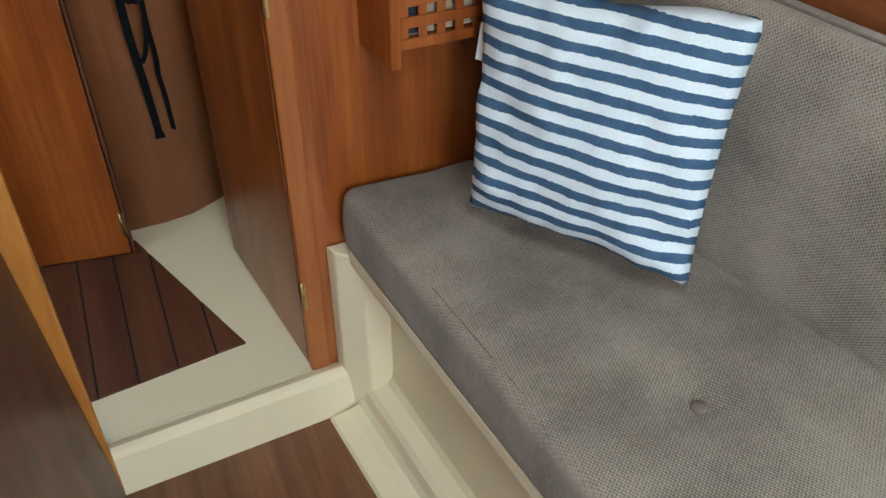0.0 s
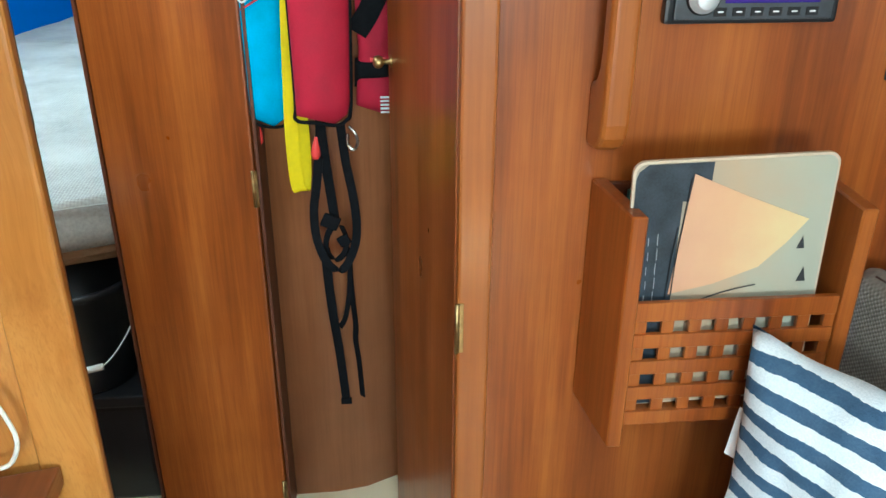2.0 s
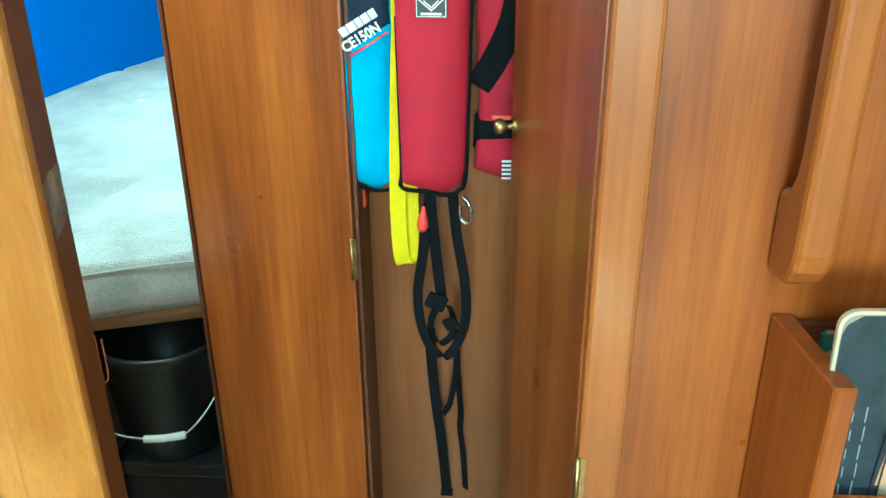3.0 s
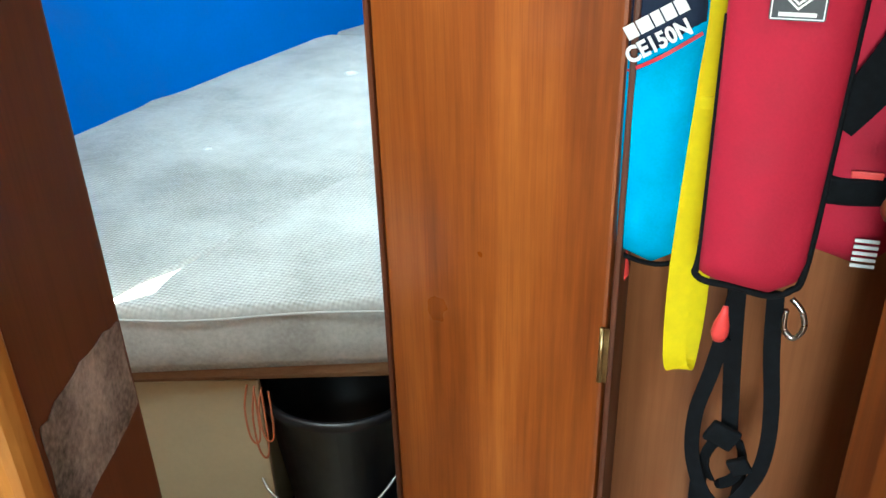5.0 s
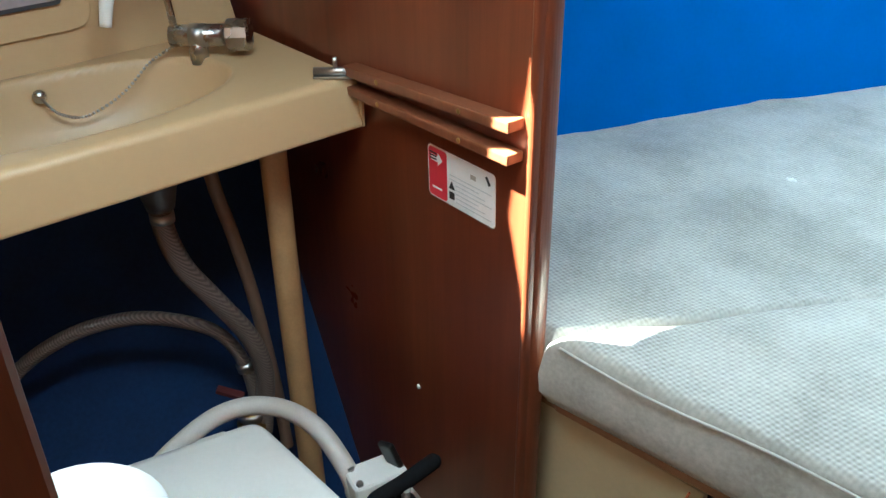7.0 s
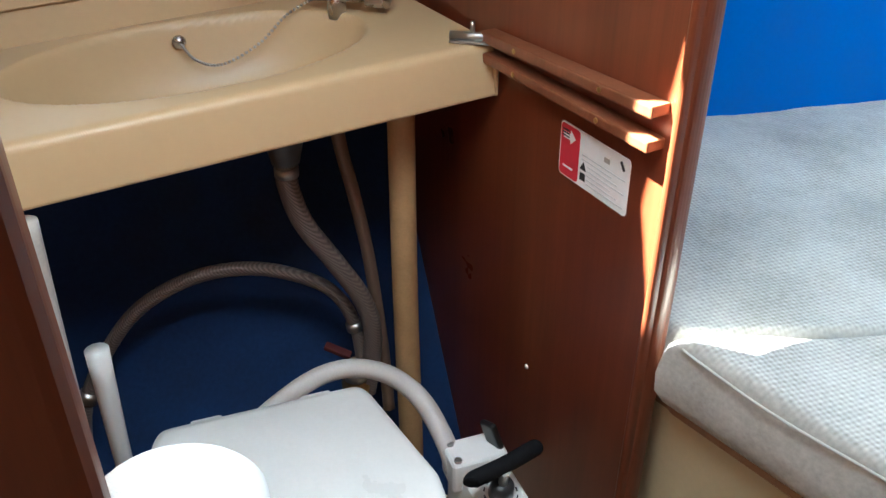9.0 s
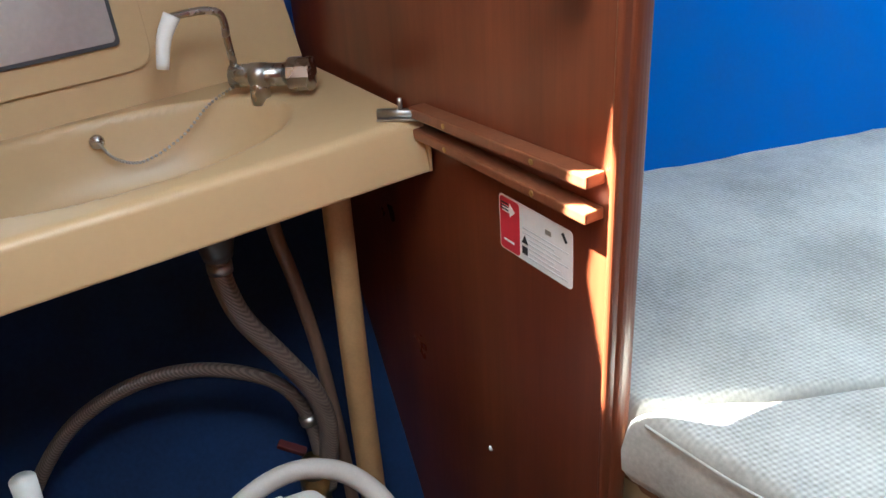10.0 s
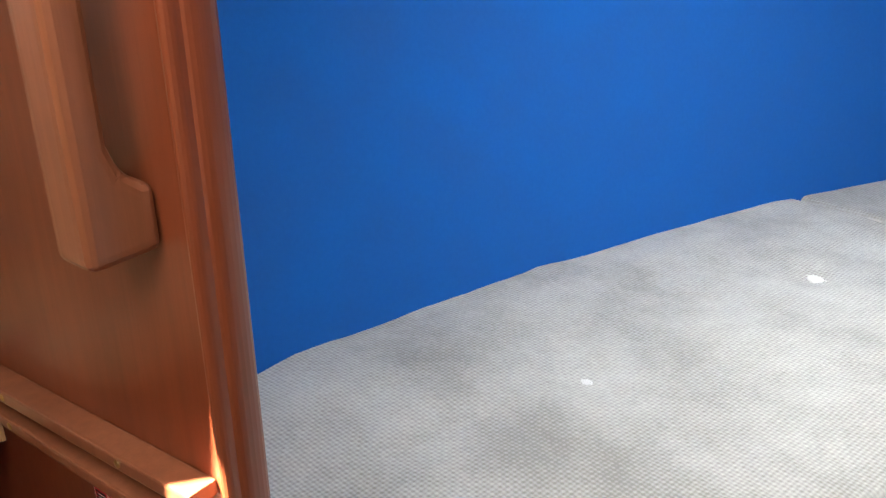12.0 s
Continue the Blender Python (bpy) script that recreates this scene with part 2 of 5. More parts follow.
TEAL_PAPER = plain("teal_cover", (0.10, 0.36, 0.33), 0.5, 0, 0, 0.15, 30, 0.02)
SAIL_CARD = plain("board_edge", (0.55, 0.42, 0.30), 0.6, 0, 0, 0.1, 40, 0.05)
CAULK = plain("black_caulk", (0.008, 0.007, 0.006), 0.7, 0, 0, 0.2, 60, 0.1)


def braided():
    mat, nt, p, co = start("braided_hose", 0.4, 0, 0.2, 0.5)
    w = nt.nodes.new("ShaderNodeTexWave")
    w.inputs["Scale"].default_value, w.inputs["Distortion"].default_value = 120, 0.4
    w.bands_direction = "DIAGONAL"
    nt.links.new(co, w.inputs[0])
    nt.links.new(ramp_of(nt, w.outputs["Fac"], [(0.2, (0.095, 0.073, 0.064)), (0.8, (0.19, 0.15, 0.13))]), p.inputs["Base Color"])
    bumped(nt, p, w.outputs["Fac"], 0.4, 0.001)
    return mat


def sailcloth(name, a, b, c):
    """A printed sky or sail: a soft change of colour along local x with blotches."""
    mat, nt, p, co = start(name, 0.3, 0, 0.25)
    sep = nt.nodes.new("ShaderNodeSeparateXYZ")
    nt.links.new(co, sep.inputs[0])
    f = maths(nt, "ADD", maths(nt, "MULTIPLY", sep.outputs[0], 3.6), maths(nt, "MULTIPLY", noise_of(nt, co, 12, 5), 0.55))
    nt.links.new(ramp_of(nt, f, [(0.25, a), (0.65, b), (1.0, c)]), p.inputs["Base Color"])
    return mat


BRAID = braided()
PRINT_SKY = sailcloth("printed_sky", (0.34, 0.29, 0.22), (0.44, 0.32, 0.21), (0.38, 0.37, 0.29))
GREY_SCRIPT = plain("grey_script", (0.34, 0.35, 0.36), 0.6, 0, 0, 0.2, 60, 0.0)
PRINT_SAIL = sailcloth("printed_sail", (0.54, 0.27, 0.18), (0.62, 0.36, 0.20), (0.66, 0.52, 0.26))

mirror_mat = plain("clouded_mirror", (0.62, 0.62, 0.60), 0.30, 0.75, 0.2, 0.10, 9, 0.02)

# ---- builders ----


def thing(name, m=None, label="", category="", group="", kind=""):
    ob = new(name)
    ob.empty_display_size = 0.05
    ob.matrix_world = m if m is not None else Matrix.Identity(4)
    return tagged(ob, label, category, group, kind)


def part(name, bm, material, parent=None, label="", smooth=False):
    """Links a bmesh as one mesh object, under a thing or a part if one is given."""
    mesh = bpy.data.meshes.new(name)
    bmesh.ops.recalc_face_normals(bm, faces=bm.faces)
    bm.to_mesh(mesh)
    bm.free()
    mesh.materials.append(material)
    if smooth:
        mesh.shade_smooth()
    ob = new(name, mesh)
    if parent is not None:
        ob.parent = parent
    if label:
        ob["label"] = label
    return ob


def setting(name, bm, material, label, category, smooth=False):
    return tagged(part(name, bm, material, None, label, smooth), label, category, "", "structure")


def bevelled(bm, width, segments=2):
    if width:
        edges = [e for e in bm.edges if len(e.link_faces) == 2 and e.calc_face_angle(0) > 0.5]
        bmesh.ops.bevel(bm, geom=edges, offset=width, segments=segments, profile=0.6, affect="EDGES")
    return bm


def box(x0, x1, y0, y1, z0, z1, bevel=0.0, segments=2):
    bm = bmesh.new()
    bmesh.ops.create_cube(bm, size=1)
    for v in bm.verts:
        v.co = ((x0 + x1) / 2 + v.co.x * (x1 - x0), (y0 + y1) / 2 + v.co.y * (y1 - y0), (z0 + z1) / 2 + v.co.z * (z1 - z0))
    return bevelled(bm, bevel, segments)


def prism(poly, z0, z1, bevel=0.0, segments=2):
    """An upright prism over a plan outline."""
    bm = bmesh.new()
    lo = [bm.verts.new((x, y, z0)) for x, y in poly]
    hi = [bm.verts.new((x, y, z1)) for x, y in poly]
    n = len(poly)
    bm.faces.new(lo[::-1])
    bm.faces.new(hi)
    for i in range(n):
        bm.faces.new((lo[i], lo[(i + 1) % n], hi[(i + 1) % n], hi[i]))
    bmesh.ops.recalc_face_normals(bm, faces=bm.faces)
    return bevelled(bm, bevel, segments)


def slab(a, b, z0, z1, thick, bevel=0.0):
    """A wall from a to b in plan; its thickness lies to the left of the way from a to b."""
    d = Vector((b[0] - a[0], b[1] - a[1])).normalized()
    n = Vector((-d.y, d.x)) * thick
    return prism([a, b, (b[0] + n.x, b[1] + n.y), (a[0] + n.x, a[1] + n.y)], z0, z1, bevel)


def plate(poly, depth, bevel=0.0):
    """A flat piece over an outline in local x and z, from y = 0 back to y = depth."""
    bm = prism(poly, 0, depth, bevel)
    for v in bm.verts:
        v.co = (v.co.x, v.co.z, v.co.y)
    bmesh.ops.reverse_faces(bm, faces=bm.faces)
    return bm


def smooth_path(points, steps=6):
    """A Catmull-Rom line through the points."""
    pts = [Vector(p) for p in points]
    out = []
    for i in range(len(pts) - 1):
        p0, p1, p2, p3 = pts[max(i - 1, 0)], pts[i], pts[i + 1], pts[min(i + 2, len(pts) - 1)]
        for s in range(steps):
            t = s / steps
            out.append(0.5 * ((2 * p1) + (p2 - p0) * t + (2 * p0 - 5 * p1 + 4 * p2 - p3) * t * t + (3 * p1 - p0 - 3 * p2 + p3) * t ** 3))
    return out + [pts[-1]]


def sweep(path, ring):
    """Carries a closed section along a path. ring(i, along, side, up) gives the section's offsets."""
    bm = bmesh.new()
    rings, side = [], None
    for i, p in enumerate(path):
        d = (path[min(i + 1, len(path) - 1)] - path[max(i - 1, 0)]).normalized()
        if side is None:
            side = d.orthogonal().normalized()
        side = (side - d * side.dot(d)).normalized()
        rings.append([bm.verts.new(p + o) for o in ring(i, d, side, d.cross(side))])
    n = len(rings[0])
    for a, b in zip(rings, rings[1:]):
        for k in range(n):
            bm.faces.new((a[k], a[(k + 1) % n], b[(k + 1) % n], b[k]))
    bm.faces.new(rings[0][::-1])
    bm.faces.new(rings[-1])
    return bm


def tube(points, radius, sides=12, steps=6, end_radius=None):
    path = smooth_path(points, steps) if steps > 1 else [Vector(p) for p in points]
    last = len(path) - 1

    def ring(i, d, s, u):
        r = radius + ((end_radius if end_radius is not None else radius) - radius) * i / last
        return [(s * math.cos(2 * math.pi * k / sides) + u * math.sin(2 * math.pi * k / sides)) * r for k in range(sides)]

    return sweep(path, ring)


def ribbon(points, width, thick, across, steps=6):
    """Webbing along a path, its width lying near the direction across."""
    path = smooth_path(points, steps)
    w = Vector(across)

    def ring(i, d, s, u):
        a = (w - d * w.dot(d)).normalized()
        b = d.cross(a)
        return [a * width / 2 + b * thick / 2, -a * width / 2 + b * thick / 2, -a * width / 2 - b * thick / 2, a * width / 2 - b * thick / 2]

    return sweep(path, ring)


def lathe(profile, sides=28):
    """Turns (radius, z) pairs round the z axis."""
    bm = bmesh.new()
    rings = [[bm.verts.new((r * math.cos(2 * math.pi * k / sides), r * math.sin(2 * math.pi * k / sides), z)) for k in range(sides)] for r, z in profile]
    for a, b in zip(rings, rings[1:]):
        for k in range(sides):
            bm.faces.new((a[k], a[(k + 1) % sides], b[(k + 1) % sides], b[k]))
    bm.faces.new(rings[0][::-1])
    bm.faces.new(rings[-1])
    return bm


def moved(bm, m):
    bmesh.ops.transform(bm, matrix=m, verts=bm.verts)
    return bm


def sheet(nu, nv, f):
    """A grid of points f(u, v), u and v from 0 to 1."""
    bm = bmesh.new()
    g = [[bm.verts.new(f(i / nu, j / nv)) for j in range(nv + 1)] for i in range(nu + 1)]
    for i in range(nu):
        for j in range(nv):
            bm.faces.new((g[i][j], g[i + 1][j], g[i + 1][j + 1], g[i][j + 1]))
    return bm


def pad(c00, c10, c11, c01, z0, z1, crown=0.012, round_=0.03, dimples=(), n=44, waves=0.004, seed=0.0, corner=0.0):
    """A cushion over a four-sided plan, with rounded edges, a soft crown, and dimples (x, y, depth, width)."""
    c = [Vector((*p, 0)) for p in (c00, c10, c11, c01)]
    lu = max((c[1] - c[0]).length, (c[2] - c[3]).length)
    lv = max((c[3] - c[0]).length, (c[2] - c[1]).length)
    h = z1 - z0

    def at(u, v):
        p, q = corner - min(u, 1 - u) * lu, corner - min(v, 1 - v) * lv
        if p > 0 and q > 0:
            k = max(p, q) / math.hypot(p, q)
            du, dv = (corner - p * k) / lu, (corner - q * k) / lv
            u, v = (du if u < 0.5 else 1 - du), (dv if v < 0.5 else 1 - dv)
        return c[0] * (1 - u) * (1 - v) + c[1] * u * (1 - v) + c[2] * u * v + c[3] * (1 - u) * v

    def top(u, v):
        p = at(u, v)
        e = min(u * lu, (1 - u) * lu, v * lv, (1 - v) * lv)
        fall = round_ - math.sqrt(max(0.0, round_ ** 2 - max(0.0, round_ - e) ** 2))
        z = z1 - fall + crown * 16 * u * (1 - u) * v * (1 - v)
        z += waves * noise.noise(Vector((p.x * 6, p.y * 6, seed))) + waves * 0.5 * noise.noise(Vector((p.x * 17, p.y * 17, seed + 3)))
        for x, y, depth, width in dimples:
            d2 = ((p.x - x) ** 2 + (p.y - y) ** 2) / width ** 2
            z -= depth * math.exp(-d2)
        return Vector((p.x, p.y, z))

    def warp(s, l):
        k = min(0.45, round_ * 1.2 / l)
        if s < 0.2:
            return s / 0.2 * k
        if s > 0.8:
            return 1 - (1 - s) / 0.2 * k
        return k + (s - 0.2) / 0.6 * (1 - 2 * k)

    bm = bmesh.new()
    g = [[bm.verts.new(top(warp(i / n, lu), warp(j / n, lv))) for j in range(n + 1)] for i in range(n + 1)]
    for i in range(n):
        for j in range(n):
            bm.faces.new((g[i][j], g[i + 1][j], g[i + 1][j + 1], g[i][j + 1]))
    rim = [g[i][0] for i in range(n)] + [g[n][j] for j in range(n)] + [g[i][n] for i in range(n, 0, -1)] + [g[0][j] for j in range(n, 0, -1)]
    rows = [rim]
    mid = (c[0] + c[1] + c[2] + c[3]) / 4
    for k, (f, grow) in enumerate(((0.45, 0.006), (0.8, 0.004), (1.0, -0.008))):
        row = []
        for v in rim:
            out = Vector((v.co.x - mid.x, v.co.y - mid.y, 0)).normalized()
            row.append(bm.verts.new((v.co.x + out.x * grow, v.co.y + out.y * grow, v.co.z * (1 - f) + z0 * f)))
        rows.append(row)
    for a, b in zip(rows, rows[1:]):
        for k in range(len(a)):
            bm.faces.new((a[k], a[(k + 1) % len(a)], b[(k + 1) % len(b)], b[k]))
    bm.faces.new(rows[-1])
    return bm


def lettering(text, size, depth=0.0006, bold=0.0):
    """A line of letters as a mesh in local x and z, facing -y."""
    cu = bpy.data.curves.new("letters", "FONT")
    cu.body, cu.size, cu.extrude, cu.resolution_u, cu.offset = text, size, depth, 3, bold
    ob = bpy.data.objects.new("letters", cu)
    scene.collection.objects.link(ob)
    mesh = bpy.data.meshes.new_from_object(ob.evaluated_get(bpy.context.evaluated_depsgraph_get()))
    bm = bmesh.new()
    bm.from_mesh(mesh)
    bpy.data.objects.remove(ob)
    bpy.data.curves.remove(cu)
    bpy.data.meshes.remove(mesh)
    return moved(bm, pose(0, 0, 0, 90, 0, 0))


def frame_of(a, b):
    """A pose at plan point a whose local x runs from a to b."""
    return pose(a[0], a[1], 0, 0, 0, math.degrees(math.atan2(b[1] - a[1], b[0] - a[0])))


def clipped(poly, x0, x1):
    """The part of a convex outline between two lines of constant x."""
    for side, lim in ((1, x0), (-1, x1)):
        out = []
        for i, p in enumerate(poly):
            q = poly[(i + 1) % len(poly)]
            ip, iq = side * (p[0] - lim) >= 0, side * (q[0] - lim) >= 0
            if ip:
                out.append(p)
            if ip != iq:
                t = (lim - p[0]) / (q[0] - p[0])
                out.append((lim, p[1] + (q[1] - p[1]) * t))
        poly = out
        if len(poly) < 3:
            return []
    return poly

# ---- the setting ----
SOLE_Z, DECK_Z, TOP_Z = -0.018, 0.10, 1.82

setting("floor_saloon", box(-1.3, 1.5, -3.0, -0.046, SOLE_Z - 0.05, SOLE_Z), SOLE, "worn teak-veneered sole board of the saloon", "floor")
setting("floor_passage", prism([(-1.9, 0.0), (1.2, 0.0), (1.2, 3.9), (-1.9, 3.9)], DECK_Z - 0.06, DECK_Z - 0.006), CREAM, "cream moulded floor under the passage and berths", "floor")

# cream step into the passage, with a rounded lip
STEP = [(-0.058, -0.0405), (-0.046, 0.085), (-0.040, 0.099), (-0.030, 0.104), (-0.018, 0.101), (-0.012, 0.0985), (0.0, 0.098), (0.0, -0.0405)]
bm = bmesh.new()
ends = [[bm.verts.new((x, y + 0.065 * (x + 0.1), z)) for y, z in STEP] for x in (-0.459, 0.105)]
for k in range(len(STEP)):
    bm.faces.new((ends[0][k], ends[0][(k + 1) % len(STEP)], ends[1][(k + 1) % len(STEP)], ends[1][k]))
bm.faces.new(ends[0][::-1])
bm.faces.new(ends[1])
setting("floor_step", bm, CREAM, "cream gelcoat step with a rounded lip", "step")

deck = setting("floor_liner", prism([(-0.459, -0.022), (0.0, 0.008), (0.02, 0.80), (-0.285, 0.66), (-0.285, 0.80), (-1.0, 0.80), (-1.0, 0.57), (-1.05, -0.14), (-0.50, 0.0)], DECK_Z - 0.006, DECK_Z - 0.001), CREAM, "cream moulded passage floor round the teak boards", "floor")

# main bulkhead, starboard side, with its door post
setting("wall_main_starboard", slab((0.04, 0.0), (1.55, 0.0), SOLE_Z, TOP_Z, 0.022), TEAK, "varnished teak main bulkhead beside the settee", "bulkhead")
setting("trim_post_starboard", box(-0.001, 0.0395, -0.006, 0.030, DECK_Z, TOP_Z, 0.004), TEAK_LIGHT, "lighter solid teak door post", "door post")
setting("trim_post_port", box(-0.500, -0.4270, -0.080, -0.064, SOLE_Z, TOP_Z, 0.006, 3), HONEY, "honey-coloured solid teak door post with rounded edge", "door post")
# darker teak here puts the jamb's shade into its colour
jamb = setting("trim_jamb_port", prism([(-0.4330, -0.0638), (-0.4600, 0.0220), (-0.520, 0.0120), (-0.520, -0.0638)], SOLE_Z, TOP_Z, 0.004, 3), TEAK_DARK, "door jamb in dark teak that carries its shade, with a bare worn patch", "door jamb")
setting("wall_main_port", slab((-2.0, -0.400), (-0.5005, -0.072), SOLE_Z, TOP_Z, 0.034), HONEY, "varnished teak main bulkhead on the port side", "bulkhead")

# wall behind the life jackets, gently curved at its foot
BACK = [(-0.2935, 0.650), (-0.20, 0.652), (-0.13, 0.664), (-0.06, 0.697), (0.0, 0.735), (0.10, 0.80)]
setting("wall_locker", prism(BACK + [(x + 0.002, y + 0.014) for x, y in BACK[::-1]], DECK_Z - 0.002, TOP_Z), PLY, "bare brown plywood wall behind the life jackets", "wall", True)
setting("wall_locker_side", box(0.105, 0.125, 0.022, 0.815, DECK_Z, TOP_Z), PLY, "plywood side of the hanging space", "wall")
setting("trim_locker_jamb", box(-0.3005, -0.2940, 0.548, 0.668, DECK_Z, TOP_Z, 0.002), TEAK_DARK, "dark teak jamb beside the life jackets", "door jamb")
setting("wall_fore_starboard", box(-0.300, 1.10, 0.816, 0.83, DECK_Z, TOP_Z), PLY, "plywood bulkhead closing the fore cabin", "bulkhead")

# bulkhead between the heads and the fore cabin
HEADS_A, HEADS_B = (-1.78, 0.410), (-1.036, 0.5285)
setting("wall_heads", slab(HEADS_A, HEADS_B, DECK_Z, TOP_Z, 0.026), MAHOGANY, "dark red mahogany bulkhead of the toilet compartment", "bulkhead")
EDGE = frame_of(HEADS_A, HEADS_B)
EDGE_L = (Vector(HEADS_B) - Vector(HEADS_A)).length
trim = [(-0.001, 0.0005), (-0.001, -0.003), (0.001, -0.0036), (0.002, -0.0015)]
trim += [(0.0080 - 0.0055 * math.cos(radians(a)), -0.002 - 0.0075 * math.sin(radians(a))) for a in range(10, 180, 20)]
trim += [(0.0130 + 0.0055 * math.sin(radians(a)), 0.0135 - 0.0125 * math.cos(radians(a))) for a in range(10, 180, 20)]
trim += [(0.0, 0.0265), (0.0, 0.0005)]
setting("trim_heads_edge", moved(prism([(EDGE_L + x, y) for x, y in trim], DECK_Z, TOP_Z, 0.0), EDGE), MAHOGANY, "dark moulded hardwood edging of the bulkhead", "trim", False)

# hull sides and ceilings


def hull_half(y):
    return 1.318 * (1 - max(0.0, (y - 0.55) / 3.45) ** 2.2)


def hull_port(u, v):
    y, z = 0.56 + 3.35 * u, 0.08 + 1.80 * v
    return Vector((-0.245 - hull_half(y) - 0.22 * (z - 0.82) - 0.006 * math.sin(9 * y) * (z - 0.8), y, z))


def hull_starboard(u, v):
    p = hull_port(u, v)
    return Vector((-0.49 - p.x, p.y, p.z))


setting("wall_hull_port", sheet(50, 12, hull_port), BLUE_LINER, "bright blue carpet-lined hull side of the fore cabin", "hull lining", True)
setting("wall_hull_starboard", sheet(50, 12, hull_starboard), BLUE_LINER, "bright blue carpet-lined hull side of the fore cabin", "hull lining", True)
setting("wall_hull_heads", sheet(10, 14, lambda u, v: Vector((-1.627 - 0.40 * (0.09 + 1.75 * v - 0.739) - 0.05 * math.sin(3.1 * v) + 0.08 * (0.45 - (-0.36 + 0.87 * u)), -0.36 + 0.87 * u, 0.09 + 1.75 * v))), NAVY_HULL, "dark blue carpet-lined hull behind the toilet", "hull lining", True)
setting("wall_saloon_starboard", box(1.5, 1.53, -3.0, 0.0, SOLE_Z, TOP_Z), CEILING, "white cabin side of the saloon", "wall")
setting("wall_saloon_port", box(-1.33, -1.3, -3.0, -0.22, SOLE_Z, TOP_Z), TEAK, "teak cabin side of the saloon", "wall")


def holed(x0, x1, y0, y1, hx0, hx1, hy0, hy1, z0, z1):
    """A ceiling sheet with one rectangular hole, in one mesh."""
    bm = bmesh.new()
    for a, b, c, d in ((x0, hx0, y0, y1), (hx1, x1, y0, y1), (hx0, hx1, y0, hy0), (hx0, hx1, hy1, y1)):
        tmp = bpy.data.meshes.new("tmp")
        piece = box(a, b, c, d, z0, z1)
        piece.to_mesh(tmp)
        piece.free()
        bm.from_mesh(tmp)
        bpy.data.meshes.remove(tmp)
    return bm


# ceilings out of view, added to close off sun and sky
setting("ceiling_saloon", holed(-1.45, 1.65, -3.1, -0.42, -0.27, 0.27, -1.52, -0.98, TOP_Z, TOP_Z + 0.03), CEILING, "white saloon headlining with a covered hatch hole", "ceiling")
setting("ceiling_fore", holed(-2.6, 2.2, 0.50, 4.1, -1.02, -0.48, 1.28, 1.82, TOP_Z - 0.01, TOP_Z + 0.03), CEILING, "white fore cabin headlining with a covered hatch hole", "ceiling")
# unseen deck over the heads, its hole cut to shape the sun patch
tips = [Vector(p) for p in ((-1.164, 0.040), (-1.182, 0.172), (-1.266, 0.031), (-1.262, -0.070))]
middle = sum(tips, Vector((0, 0))) / 4
hole = []
for k in range(4):
    for f in (0.0, 0.2, 0.4, 0.6, 0.8):
        p = tips[k].lerp(tips[(k + 1) % 4], f)
        hole.append(tuple(p.lerp(middle, 0.02 * f * (1 - f))))
bm = bmesh.new()
outer = [(-2.6, -0.60), (1.7, -0.09), (1.7, 0.56), (-2.6, 0.56)]
ov = [bm.verts.new((x, y, TOP_Z - 0.07)) for x, y in outer]
hv = [bm.verts.new((x, y, TOP_Z - 0.07)) for x, y in hole]
edges = [bm.edges.new((ov[i], ov[(i + 1) % 4])) for i in range(4)] + [bm.edges.new((hv[i], hv[(i + 1) % 20])) for i in range(20)]
bmesh.ops.triangle_fill(bm, use_beauty=True, use_dissolve=False, edges=edges)
bmesh.ops.solidify(bm, geom=bm.faces, thickness=0.03)
setting("ceiling_heads", bm, CEILING, "white headlining over the toilet, holed to shape the sun patch", "ceiling")

# unseen strips and infill between the ceiling sheets, added to stop light leaks
setting("ceiling_gap", box(-2.6, 2.2, 0.545, 0.56, TOP_Z - 0.075, TOP_Z + 0.02), CEILING, "added white strip closing the ceiling gap", "ceiling")
setting("ceiling_bulkhead", box(-0.95, 1.65, -0.419, -0.03, TOP_Z, TOP_Z + 0.03), CEILING, "white headlining at the main bulkhead", "ceiling")
setting("ceiling_gap_port", box(-1.45, -0.95, -0.436, -0.421, TOP_Z - 0.075, TOP_Z - 0.001), CEILING, "added white strip closing the ceiling gap over the port bulkhead", "ceiling")
setting("ceiling_gap_main", box(-0.95, 1.65, -0.10, -0.085, TOP_Z - 0.075, TOP_Z + 0.02), CEILING, "added white strip closing the ceiling gap at the main bulkhead", "ceiling")
# unseen opaque covers above the hatch lamps, added to keep the sun out
SUN_COVER = plain("opaque_sun_cover", (0.75, 0.77, 0.78), 0.4, 0, 0, 0.03, 10, 0.02)
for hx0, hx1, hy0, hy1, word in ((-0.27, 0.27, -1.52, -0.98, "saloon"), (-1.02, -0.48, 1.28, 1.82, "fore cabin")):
    lens = thing("window_hatch_cover", None, "added opaque hatch cover over the " + word, "hatch", "", "structure")
    part("pane", box(hx0 - 0.02, hx1 + 0.02, hy0 - 0.02, hy1 + 0.02, TOP_Z + 0.032, TOP_Z + 0.044, 0.003), SUN_COVER, lens)
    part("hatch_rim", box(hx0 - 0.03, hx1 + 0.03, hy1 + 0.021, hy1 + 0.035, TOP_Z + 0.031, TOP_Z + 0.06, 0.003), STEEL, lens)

# after end of the saloon, with the open companionway
aft = thing("wall_aft", None, "teak after bulkhead with the open companionway", "bulkhead", "", "structure")
for x0, x1, z0, z1 in ((-1.33, -0.42, SOLE_Z, TOP_Z), (0.22, 1.55, SOLE_Z, TOP_Z), (-0.42, 0.22, SOLE_Z, 1.10)):
    part("panel", box(x0, x1, -3.03, -3.0, z0, z1), TEAK, aft)
